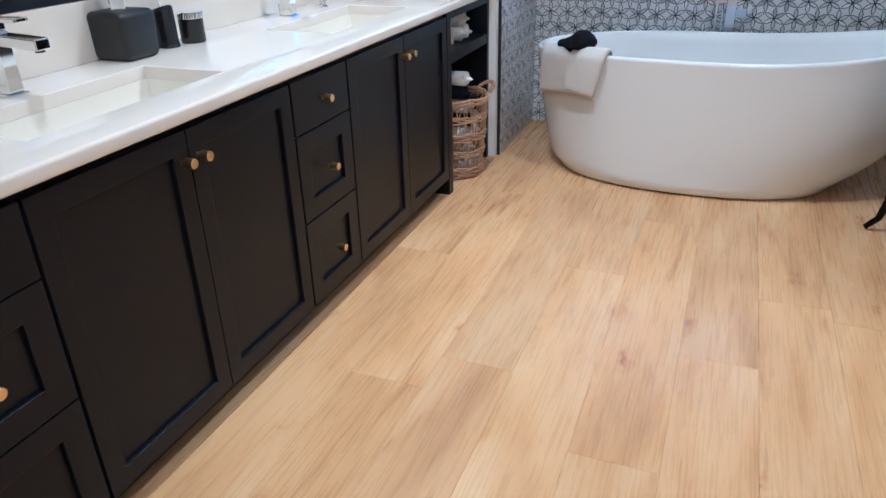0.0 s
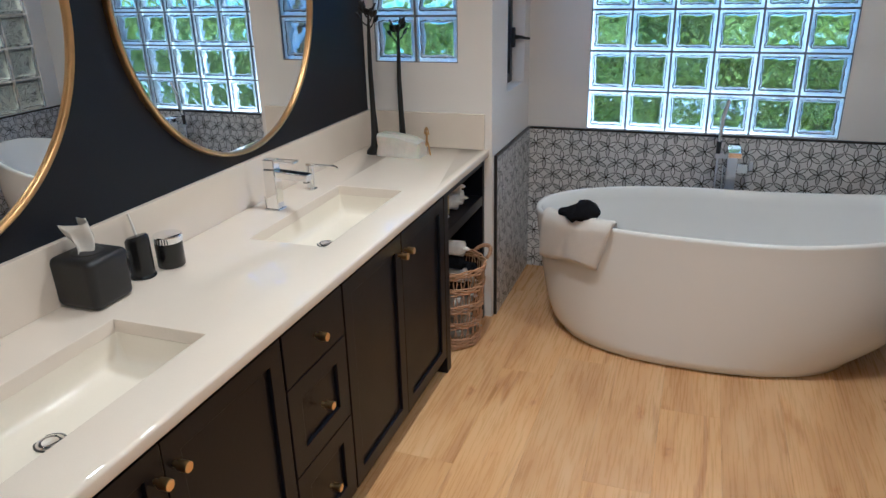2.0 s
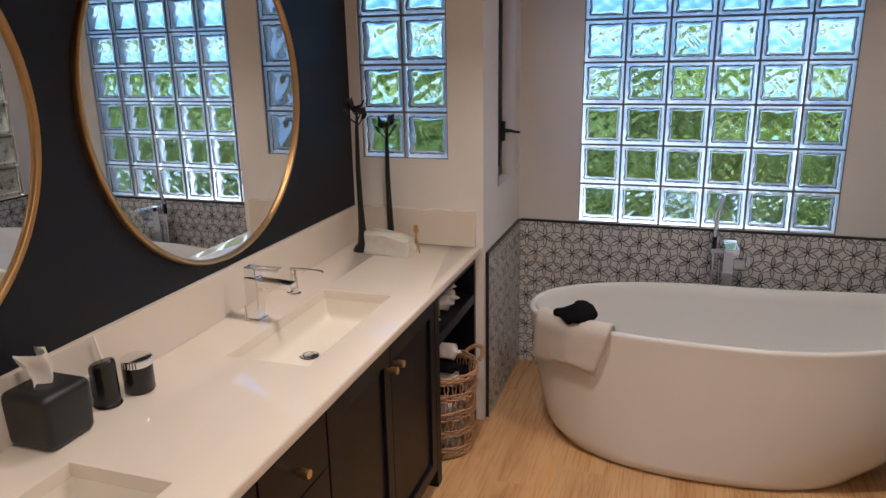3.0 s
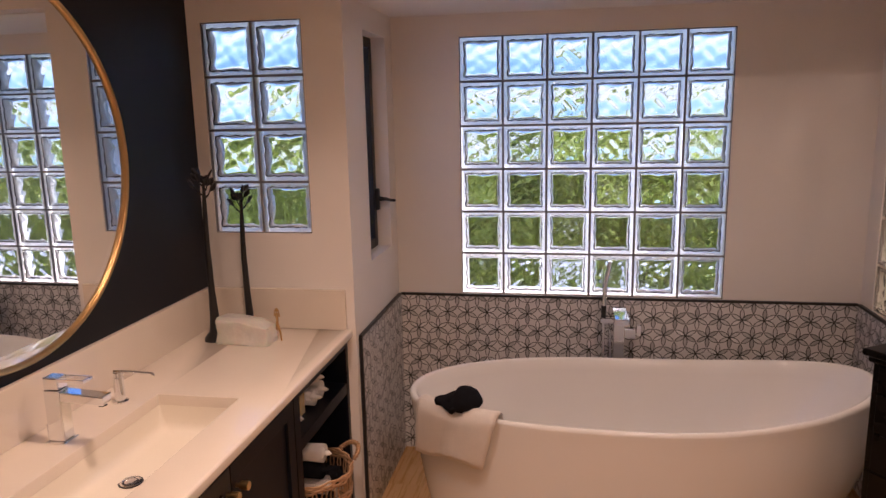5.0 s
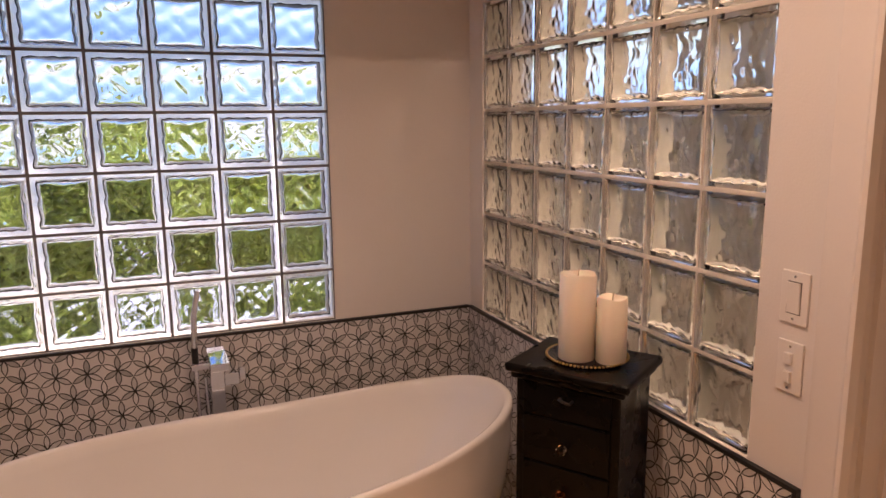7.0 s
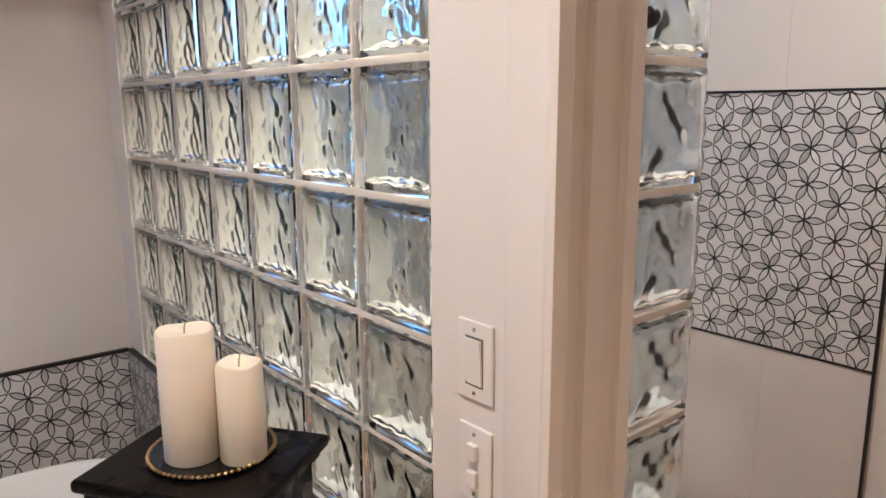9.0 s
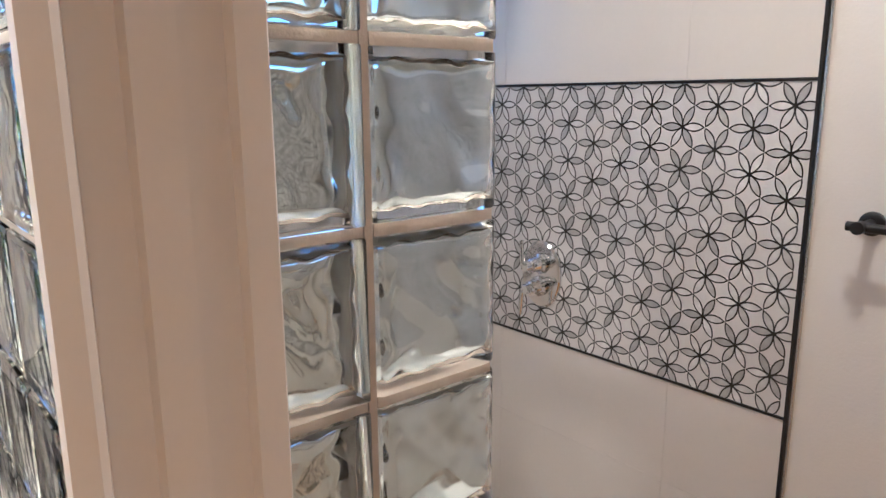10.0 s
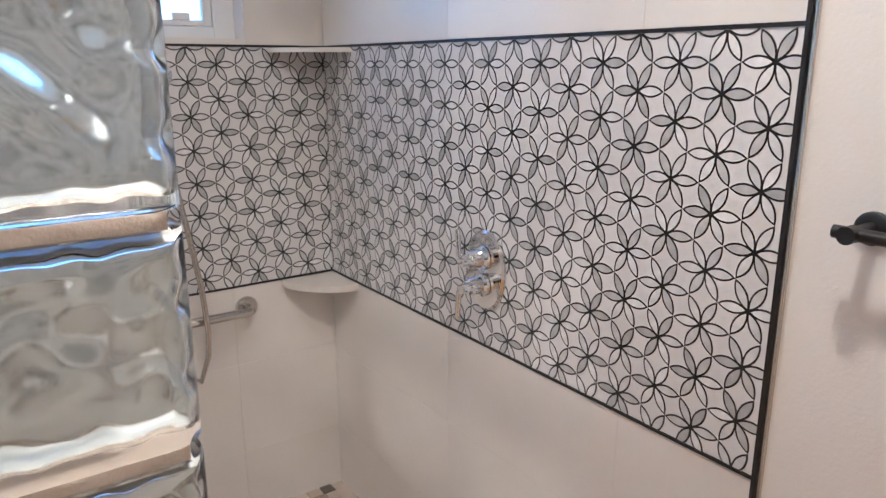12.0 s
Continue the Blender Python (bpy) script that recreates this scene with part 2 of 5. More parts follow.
M_GLASS = glass_material("block_glass", (0.72, 0.76, 0.81))
M_GLASS_IN = glass_material("block_glass_inner", (0.955, 0.99, 0.975), 0.05)
M_GLASS_END = glass_material("block_glass_end", (0.93, 0.975, 0.985), 0.085)
M_PANE = glass_material("window_glass", (0.95, 0.97, 0.98), 0.0)
M_FROST = glass_material("frosted_glass", (0.70, 0.77, 0.86), 0.35)
M_CRYSTAL = glass_material("crystal", (0.97, 0.93, 0.80), 0.02, 1.55)
M_MIRROR = material("mirror", (0.86, 0.875, 0.87), 0.005, 1.0)
M_BLACK = material("black_metal", (0.010, 0.010, 0.011), 0.38, spots=0.1, spot_scale=20, rough_var=0.06)
M_BLACKPL = material("black_plastic", (0.011, 0.011, 0.012), 0.25, spots=0.1)
M_BLACKMAT = material("black_resin", (0.012, 0.012, 0.013), 0.42, spots=0.12, spot_scale=30, bump=0.0003, bump_scale=120)
M_LACQUER = material("black_lacquer", (0.0038, 0.0034, 0.0034), 0.28, spec=0.15, spots=0.15, spot_scale=8, rough_var=0.08, bump=0.0003, bump_scale=40)
M_TOWEL = material("white_terry", (0.76, 0.71, 0.66), 0.95, spots=0.05, spot_scale=20, grain=0.12, grain_scale=350, bump=0.004, bump_scale=260, sheen=0.3)
M_TOWELB = material("black_terry", (0.010, 0.010, 0.013), 0.95, spots=0.15, spot_scale=30, grain=0.15, grain_scale=350, bump=0.004, bump_scale=260, spec=0.1)
M_WICKER = material("wicker", (0.42, 0.25, 0.13), 0.6, spots=0.25, spot_scale=18, grain=0.2, grain_scale=200, bump=0.001, bump_scale=200, random_tint=0.25, per="island")
M_WAX = material("candle_wax", (0.82, 0.74, 0.62), 0.5, spots=0.03, spot_scale=14, grain=0.02, bump=0.0006, bump_scale=40, subsurface=0.35)
M_WICK = material("wick", (0.45, 0.36, 0.24), 0.9, grain=0.2)
M_PAPER = material("tissue_paper", (0.80, 0.76, 0.70), 0.9, spots=0.03, grain=0.05, grain_scale=200)
M_PLATE = material("switch_plastic", (0.80, 0.77, 0.73), 0.3, spots=0.01)
M_AMBER = glass_material("amber_glass", (0.85, 0.28, 0.06), 0.05)
M_SOIL = material("pale_gravel", (0.70, 0.67, 0.63), 0.95, spots=0.3, spot_scale=2.5, grain=0.3, grain_scale=30, bump=0.02, bump_scale=20)
M_LEAF = material("leaf", (0.52, 0.56, 0.14), 0.5, random_tint=0.9, per="island", spots=0.7, spot_scale=4)
# white coating of the block sides, also the ring that imitates rim light
M_COAT = material("coating_and_rim_light", (0.90, 0.90, 0.89), 0.5, spots=0.02)
M_COAT_IN = material("edge_coating_inner", (0.62, 0.62, 0.58), 0.3)


def see_through(m, amount, tint):
    """Let part of the light through a thin material."""
    nt = m.node_tree
    b = nt.nodes["Principled BSDF"]
    out = nt.nodes["Material Output"]
    tr = nt.nodes.new("ShaderNodeBsdfTranslucent")
    tr.inputs[0].default_value = (*tint, 1)
    mx = nt.nodes.new("ShaderNodeMixShader")
    mx.inputs[0].default_value = amount
    nt.links.new(b.outputs[0], mx.inputs[1])
    nt.links.new(tr.outputs[0], mx.inputs[2])
    nt.links.new(mx.outputs[0], out.inputs[0])


see_through(M_COAT, 0.95, (1.0, 0.98, 0.94))
see_through(M_LEAF, 0.4, (0.66, 0.72, 0.17))
M_BARK = material("hedge_branch", (0.10, 0.075, 0.055), 0.9, spots=0.3, grain=0.2)
M_WHITEFRAME = material("white_vinyl", (0.78, 0.79, 0.80), 0.35, spots=0.02)
M_MOSAIC = material("pebble_mosaic", (0.36, 0.30, 0.25), 0.4, random_tint=0.95, per="island", spots=0.2, spot_scale=20)
M_BULB = bpy.data.materials.new("lamp_lens")
M_BULB.use_nodes = True
M_BULB.node_tree.nodes["Principled BSDF"].inputs["Emission Color"].default_value = (1.0, 0.71, 0.45, 1)
M_BULB.node_tree.nodes["Principled BSDF"].inputs["Emission Strength"].default_value = 6.0
M_OAK = wood_floor_material()

# ---- structure ----
XV, XF, YE, XN, YW, XP, XPB, XS, YS = -1.235, -0.65, 3.85, -0.615, 4.59, 1.512, 1.602, 2.895, 4.476
HIGH, LOW, Y0 = 2.55, 2.145, -1.0
B = 0.2032  # glass block module
WX0, WZ0 = -0.295, 0.826
SX0, SZ0 = -1.181, 1.248
PY0 = 3.047


def structure(name, bm, mat, label):
    return tagged(part(name, bm, mat), label, "structure", kind="structure")


structure("wall_west", slab("x", XV - 0.12, XV, Y0, YE, 0, HIGH), M_NAVY, "matte navy painted wall behind the vanity")
structure("wall_end", slab("y", YE, YE + 0.09, XV - 0.12, XN, 0, HIGH, [(SX0, SX0 + 2 * B, SZ0, SZ0 + 4 * B)]), M_PAINT, "white painted end wall with glass block window")
structure("wall_niche", slab("x", XN - 0.12, XN, YE + 0.09, YW, 0, HIGH, [(4.118, 4.47, 1.085, 2.042)]), M_PAINT, "white painted side wall of the tub alcove")
structure("wall_north", slab("y", YW, YW + 0.09, XN - 0.12, XPB, 0, HIGH, [(WX0, WX0 + 6 * B, WZ0, WZ0 + 6 * B)]), M_PAINT, "white painted wall with glass block window")
structure("wall_partition", slab("x", XP, XPB, 2.81, YW, 0, HIGH, [(PY0, PY0 + 7 * B, WZ0, WZ0 + 6 * B)]), M_PAINT, "white painted partition with glass block panel")
structure("wall_doorway", slab("x", XP, XPB, Y0, 2.81, 0, HIGH, [(1.86, 2.82, -1, 2.06)]), M_PAINT, "white painted wall with open doorway")
structure("wall_header", slab("y", YE, YE + 0.09, XN, XP, LOW, HIGH), M_PAINT, "white painted header over the tub alcove")
structure("wall_south", slab("y", Y0 - 0.12, Y0, XV - 0.12, XPB, 0, HIGH), M_PAINT, "plain white painted wall")
structure("wall_east", slab("x", XS + 0.008, XS + 0.13, 0.9, YS + 0.12, 0, HIGH), M_PAINT, "white painted wall beside the shower")
structure("wall_shower_north", slab("y", YS + 0.008, YS + 0.13, XPB, XS + 0.008, 0, HIGH, [(1.80, 2.64, 1.632, 2.22)]), M_PAINT, "tiled shower wall with small window")
structure("wall_vestibule", slab("y", 0.9, 1.0, XPB, XS + 0.008, 0, HIGH), M_PAINT, "plain white painted wall")
structure("ceiling", box(XV - 0.12, XS + 0.13, Y0 - 0.12, YW + 0.12, HIGH, HIGH + 0.1), M_CEIL, "white painted ceiling")
structure("ceiling_alcove", box(XN, XP, YE + 0.12, YW, LOW, LOW + 0.1), M_CEIL, "white lowered ceiling over the bathtub")
floor = structure("floor", box(XV - 0.12, XS + 0.13, Y0 - 0.12, YW + 0.12, -0.12, -0.009), M_GROUTD, "light oak plank floor")
structure("ground", box(-60, 60, -60, 90, -0.5, -0.3), M_SOIL, "pale gravel ground outside the windows")


def wave(u, v, phase):
    """Soft crossing ripples of the moulded glass, in metres."""
    return 0.0030 * (math.sin(3.4 * u + 1.1 * math.sin(2.6 * v + phase)) * math.cos(3.1 * v + 0.9 * math.sin(2.7 * u)) + 0.16 * math.sin(8 * u + 5 * v + phase) + 0.12 * math.sin(9 * v - 6 * u))


def crease(u, v, phase):
    """Fanned folds with sharp valleys, in metres."""
    fold = abs(math.sin(3.3 * u + 1.5 * v + 1.2 * math.sin(2.1 * v + phase))) + 0.7 * abs(math.sin(2.6 * v - 2.9 * u + 1.1 * math.sin(3.0 * u - phase)))
    return 0.0052 * (fold - 1.05) + 0.0012 * math.sin(7 * v + 2 * math.sin(3 * u + phase))


def glass_block_mesh(w, h, d, relief, round_end=False, grid=20, wall=0.0145, coated=False):
    """A hollow glass block, face across y; the inner faces carry the relief, fading out towards the rim."""
    b = box(-w / 2, w / 2, -d / 2, d / 2, -h / 2, h / 2)
    if round_end:
        es = [e for e in b.edges if abs(e.verts[0].co.x - w / 2) < 1e-6 and abs(e.verts[1].co.x - w / 2) < 1e-6 and abs(e.verts[0].co.z - e.verts[1].co.z) > 0.1]
        bmesh.ops.bevel(b, geom=es, offset=0.032, segments=6, affect="EDGES", profile=0.5)
    bmesh.ops.bevel(b, geom=[e for e in b.edges], offset=0.0035, segments=2, affect="EDGES", profile=0.5)
    bmesh.ops.recalc_face_normals(b, faces=b.faces)
    inner, N = {}, grid
    for s in (-1, 1):
        for i in range(N + 1):
            for j in range(N + 1):
                u, v = i / N * 2 - 1, j / N * 2 - 1
                fade = min(1.0, (1 - max(abs(u), abs(v))) * 6)
                y = s * (d / 2 - 0.012) - s * 0.006 * (1 - fade) + relief(u, v, 0.6 + s) * (0.25 + 0.75 * fade)
                # the rim of the hollow wanders a little
                wob = 1 - 0.028 * (1 - fade) * (1 + math.sin(9 * u + 2 * s) * math.sin(8 * v + s) + 0.5 * math.sin(15 * (u + v)))
                inner[s, i, j] = b.verts.new((u * (w / 2 - wall) * wob, y, v * (h / 2 - wall) * wob))
    for s in (-1, 1):
        for i in range(N):
            for j in range(N):
                b.faces.new([inner[s, i, j], inner[s, i + 1, j], inner[s, i + 1, j + 1], inner[s, i, j + 1]])
    rim = [(i, 0) for i in range(N)] + [(N, j) for j in range(N)] + [(i, N) for i in range(N, 0, -1)] + [(0, j) for j in range(N, 0, -1)]
    for k, (i, j) in enumerate(rim):
        i2, j2 = rim[(k + 1) % len(rim)]
        b.faces.new((inner[-1, i, j], inner[-1, i2, j2], inner[1, i2, j2], inner[1, i, j]))
    mesh = bpy.data.meshes.new("glass_block")
    for f in b.faces:
        f.smooth = True
    for e in b.edges:
        if len(e.link_faces) == 2 and e.calc_face_angle(0) > radians(40):
            e.smooth = False
    b.normal_update()
    inside = set(inner.values())
    for f in b.faces:
        if all(v in inside for v in f.verts):
            if (abs(f.normal.z) if coated else max(abs(f.normal.x), abs(f.normal.z))) > 0.8:
                f.material_index = 1
            if f.normal.dot(f.calc_center_median()) > 0:
                f.normal_flip()
        elif not coated and max(abs(f.normal.x), abs(f.normal.z)) > 0.5:
            f.material_index = 1
    if not coated:  # added translucent white ring, standing in for light reflected inside the rim
        o, c = (w / 2 - 0.0008, h / 2 - 0.0008), (w / 2 - wall - 0.004, h / 2 - wall - 0.004)
        ring = [[b.verts.new((sx * k[0], d / 2 - 0.004, sz * k[1])) for sx, sz in ((-1, -1), (1, -1), (1, 1), (-1, 1))] for k in (o, c)]
        for i in range(4):
            b.faces.new((ring[0][i], ring[0][(i + 1) % 4], ring[1][(i + 1) % 4], ring[1][i])).material_index = 1
    b.to_mesh(mesh)
    b.free()
    mesh.materials.append(M_GLASS_END if round_end else M_GLASS_IN if coated else M_GLASS)
    mesh.materials.append(M_COAT_IN if coated else M_COAT)
    return mesh


BLOCK_D = 0.085
BLOCK = glass_block_mesh(B - 0.010, B - 0.010, BLOCK_D, lambda u, v, p: wave(u * 1.5, v * 1.5, p))
BLOCK_THIN = glass_block_mesh(B - 0.012, B - 0.012, BLOCK_D, lambda u, v, p: 0.30 * crease(1.6 * u, 1.5 * v, p) + 0.3 * wave(1.3 * u, 1.2 * v, p) + 0.0006 * math.sin(17 * u + 3 * math.sin(5 * v)) * math.sin(11 * v), grid=32, wall=0.011, coated=True)
BLOCK_MID = glass_block_mesh(B - 0.012, B - 0.012, BLOCK_D, lambda u, v, p: 0.9 * wave(u * 1.2, v * 1.1, p), grid=24, wall=0.011, coated=True)
BLOCK_END = glass_block_mesh(B - 0.007, B - 0.014, BLOCK_D, lambda u, v, p: 0.9 * wave(u * 1.1, v * 1.2, p) + 0.10 * crease(1.4 * u, 1.5 * v, p), True, 28, 0.011, True)


def block_window(name, axis, pos, u0, z0, cols, rows, mat, joint, label, block, outer=True):
    """A panel of glass blocks: pos is the middle plane, across the axis."""
    root = tagged(thing(name, (pos, u0, z0) if axis == "x" else (u0, pos, z0)), label, "glass block window", kind="structure")
    g = None
    h = BLOCK_D / 2 - 0.006
    back = 0.020 - h if outer else h  # pointing on the room side only, for the outer windows
    for i in range(cols + 1):
        a, c = u0 + i * B - joint / 2, u0 + i * B + joint / 2
        a, c = max(a, u0), min(c, u0 + cols * B)
        g = box(*((pos - h, pos + back, a, c) if axis == "x" else (a, c, pos - h, pos + back)), z0, z0 + rows * B, bm=g)
    for j in range(rows + 1):
        a, c = max(z0 + j * B - joint / 2, z0), min(z0 + j * B + joint / 2, z0 + rows * B)
        for i in range(cols):
            p, q = u0 + i * B + joint / 2, u0 + (i + 1) * B - joint / 2
            g = box(*((pos - h, pos + back, p, q) if axis == "x" else (p, q, pos - h, pos + back)), a, c, bm=g)
    part("grout", g, mat, root)
    for i in range(cols):
        for j in range(rows):
            ob = new("glass_block", block)
            ob.parent = root
            c = (i + 0.5) * B
            ob.matrix_basis = pose(0, c, (j + 0.5) * B, 0, 0, 90) if axis == "x" else pose(c, 0, (j + 0.5) * B)
            ob.visible_shadow = False
    return root


block_window("window_1", "y", YW + BLOCK_D / 2 + 0.001, WX0, WZ0, 6, 6, M_GROUTD, 0.010, "window of wavy clear glass blocks above the bathtub", BLOCK)
block_window("window_2", "y", YE + BLOCK_D / 2 + 0.001, SX0, SZ0, 2, 4, M_GROUTD, 0.010, "narrow window of wavy clear glass blocks", BLOCK)
block_window("window_3", "x", XP + BLOCK_D / 2 + 0.002, PY0, WZ0, 7, 6, M_GROUTL, 0.011, "partition panel of wavy glass blocks with pale grout", BLOCK_THIN, False)

# return panel beside the shower entry, with a rounded end
ret = tagged(thing("window_4", (1.604, 2.957, 0.013)), "narrow shower screen of glass blocks with rounded end", "glass block panel", kind="structure")
g = None
for i in range(2):
    g = box(1.604 + i * B - 0.0055, 1.604 + i * B + 0.0055, 2.921, 2.993, 0.013, 0.013 + 10 * B, bm=g)
for j in range(11):
    for i in range(2):
        g = box(1.611 + i * B, 1.597 + (i + 1) * B - (0.010 if i else 0), 2.921, 2.993, 0.013 + j * B - 0.007, 0.013 + j * B + 0.007, 0.0, bm=g)
part("grout", g, M_GROUT, ret)
for i in range(2):
    for j in range(10):
        ob = new("glass_block", BLOCK_END if i else BLOCK_MID)
        ob.parent = ret
        ob.location = ((i + 0.5) * B + 0.0035 * i, 0, (j + 0.5) * B)
        ob.visible_shadow = False


# ---- door casing ----
def extrude(profile, z0, z1):
    b = bmesh.new()
    lo = [b.verts.new((x, y, z0)) for x, y in profile]
    hi = [b.verts.new((x, y, z1)) for x, y in profile]
    n = len(profile)
    for i in range(n):
        j = (i + 1) % n
        b.faces.new((lo[i], lo[j], hi[j], hi[i]))
    b.faces.new(lo[::-1])
    b.faces.new(hi)
    return b


casing = [(1.5119, 2.885), (1.496, 2.882), (1.491, 2.868), (1.488, 2.806), (1.480, 2.798), (1.468, 2.794), (1.464, 2.786), (1.466, 2.777), (1.484, 2.772),
          (1.490, 2.776), (1.494, 2.789), (1.526, 2.790), (1.529, 2.780), (1.562, 2.780), (1.566, 2.794), (1.602, 2.796), (1.606, 2.787), (1.632, 2.788), (1.636, 2.794), (1.636, 2.8099), (1.5119, 2.8099)]
tagged(part("trim_jamb", extrude(casing, 0, 2.06), M_TRIM, smooth=25), "off-white moulded casing of the open doorway", "door casing", kind="structure")
other = [(x, 4.67 - y) for x, y in casing]
tagged(part("trim_jamb_south", extrude(other, 0, 2.06), M_TRIM, smooth=25), "off-white moulded casing of the open doorway", "door casing", kind="structure")
tagged(part("trim_head", box(1.466, 1.645, 1.79, 2.88, 2.061, 2.15, 0.006), M_TRIM), "off-white moulded casing over the doorway", "door casing", kind="structure")


# ---- inlaid petal tile ----
D = 0.0985
L = D / math.sqrt(3)


def vesica(length, half, inset, n=7):
    pts = []
    for s in (1, -1):
        for i in range(n):
            t = i / n
            u = inset + (length - 2 * inset) * (t if s > 0 else 1 - t)
            w = s * half * math.sin(math.pi * (t if s > 0 else 1 - t)) ** 0.8
            pts.append((u, w))
    return pts


OUTER, INNER = vesica(L, 0.0110, 0.0), vesica(L, 0.0075, 0.0052)
PETAL = bpy.data.meshes.new("petal")
_b = bmesh.new()
_lo = [_b.verts.new((u, v, 0)) for u, v in INNER]
_hi = [_b.verts.new((u, v, 0.0007)) for u, v in INNER]
_b.faces.new(_hi)
for _i in range(len(INNER)):
    _j = (_i + 1) % len(INNER)
    _b.faces.new((_lo[_i], _lo[_j], _hi[_j], _hi[_i]))
_b.to_mesh(PETAL)
_b.free()
PETAL.materials.append(M_PETAL_O)


def inlay(root, origin, udir, ndir, width, z0, z1, u_star, z_star, upright, near, limit=290):
    """Fill a panel with six-petalled stars. near: (u0, u1) stretch whose petals are separate pieces."""
    udir, ndir = Vector(udir), Vector(ndir)
    zdir = Vector((0, 0, 1))
    lines_v, lines_f, rest_v, rest_f = [], [], [], []
    made = 0

    def world_of(u, z, n):
        return Vector(origin) + udir * u + zdir * z + ndir * n

    cu, cz = (D * math.sqrt(3) / 2, D) if not upright else (D, D * math.sqrt(3) / 2)
    for i in range(-40, 41):
        for j in range(-40, 41):
            if not upright:
                su, sz = u_star + i * cu, z_star + j * cz + (i % 2) * cz / 2
            else:
                su, sz = u_star + i * cu + (j % 2) * cu / 2, z_star + j * cz
            if not (-L < su < width + L and z0 - L < sz < z1 + L):
                continue
            for k in range(6):
                a = radians(60 * k + (30 if upright else 0))
                ca, sa = math.cos(a), math.sin(a)
                eu, ez = su + ca * L, sz + sa * L
                mu, mz = (su + eu) / 2, (sz + ez) / 2
                if not (-0.01 < mu < width + 0.01 and z0 - 0.01 < mz < z1 + 0.01):
                    continue

                def clipped(shape, n):
                    return [world_of(min(max(su + ca * p - sa * q, 0), width), min(max(sz + sa * p + ca * q, z0), z1), n) for p, q in shape]
                m = len(lines_v)
                lines_v += clipped(OUTER, 0.0006)
                lines_f.append(list(range(m, m + len(OUTER))))
                inside = all(0.002 < v < width - 0.002 for v in (su, eu)) and all(z0 + 0.002 < v < z1 - 0.002 for v in (sz, ez))
                if inside and near[0] < mu < near[1] and made < limit:
                    made += 1
                    ob = new("petal", PETAL)
                    ob.parent = root
                    x = (udir * ca + zdir * sa)
                    y = ndir.cross(x)
                    p = world_of(su, sz, 0.0006) - WORLD[root]
                    ob.matrix_basis = Matrix(((x.x, y.x, ndir.x, p.x), (x.y, y.y, ndir.y, p.y), (x.z, y.z, ndir.z, p.z), (0, 0, 0, 1)))
                else:
                    m = len(rest_v)
                    rest_v += clipped(INNER, 0.0012)
                    rest_f.append(list(range(m, m + len(INNER))))
    for name, vs, fs, mat in (("inlay_lines", lines_v, lines_f, M_LINE), ("inlay_petals", rest_v, rest_f, M_PETAL_I)):
        if not fs:
            continue
        mesh = bpy.data.meshes.new(name)
        mesh.from_pydata([tuple(v) for v in vs], [], fs)
        if mesh.polygons[0].normal.dot(ndir) < 0:
            mesh.flip_normals()
        tagged(link(name, mesh, mat, root), kind="stuff")


def panel(name, x0, x1, y0, y1, z0, z1, label):
    root = tagged(part(name, box(x0, x1, y0, y1, z0, z1), M_MARBLE), label, "tile panel", kind="structure")
    return root


WT = 0.014
p = panel("wainscot_back", XN + WT, XP - WT, YW - WT, YW - 0.0005, 0.0, 0.815, "white marble wainscot inlaid with grey petal stars")
inlay(p, (XN + WT, YW - WT, 0), (1, 0, 0), (0, -1, 0), XP - XN - 2 * WT, 0.0, 0.815, 0.134, 0.735, True, (0.0, 0.75))
p = panel("wainscot_side", XN + 0.0005, XN + WT, YE + 0.04, YW - WT, 0.0, 0.815, "white marble wainscot inlaid with grey petal stars")
inlay(p, (XN + WT, YE + 0.04, 0), (0, 1, 0), (1, 0, 0), YW - WT - YE - 0.04, 0.0, 0.815, 0.05, 0.735, True, (0.0, 0.7))
p = panel("wainscot_partition", XP - WT, XP - 0.0005, 2.907, YW - WT, 0.0, 0.815, "white marble wainscot inlaid with grey petal stars")
inlay(p, (XP - WT, YW - WT, 0), (0, -1, 0), (-1, 0, 0), YW - WT - 2.907, 0.0, 0.815, 0.05, 0.735, True, (0.3, 1.2))
p = panel("shower_panel_east", XS, XS + 0.0075, 2.917, YS, 0.882, 1.608, "white marble shower band inlaid with grey petal stars")
inlay(p, (XS, YS, 0), (0, -1, 0), (-1, 0, 0), YS - 2.917, 0.882, 1.608, YS - 2.957, 1.558, False, (1.0, 1.6))
p = panel("shower_panel_north", XPB, XS, YS, YS + 0.0075, 0.882, 1.608, "white marble shower band inlaid with grey petal stars")
inlay(p, (XPB, YS, 0), (1, 0, 0), (0, -1, 0), XS - XPB, 0.882, 1.608, XS - XPB - 0.005, 1.558, False, (0.55, 1.3))

# black metal edges of the tile
tb = box(XN + WT - 0.001, XP - WT + 0.001, YW - WT - 0.002, YW - 0.0005, 0.815, 0.826, 0.001)
tb = box(XN + 0.0005, XN + WT + 0.002, YE + 0.034, YW - WT - 0.002, 0.815, 0.826, 0.001, bm=tb)
tb = box(XP - WT - 0.002, XP - 0.0005, 2.897, YW - WT - 0.002, 0.815, 0.826, 0.001, bm=tb)
tb = box(XN + 0.0005, XN + WT + 0.002, YE + 0.032, YE + 0.0395, 0.0, 0.815, 0.001, bm=tb)
tb = box(XP - WT - 0.002, XP - 0.0005, 2.897, 2.9065, 0.0, 0.815, 0.001, bm=tb)
tb = box(XS - 0.003, XS + 0.0075, 2.917, YS - 0.001, 1.608, 1.615, 0.001, bm=tb)
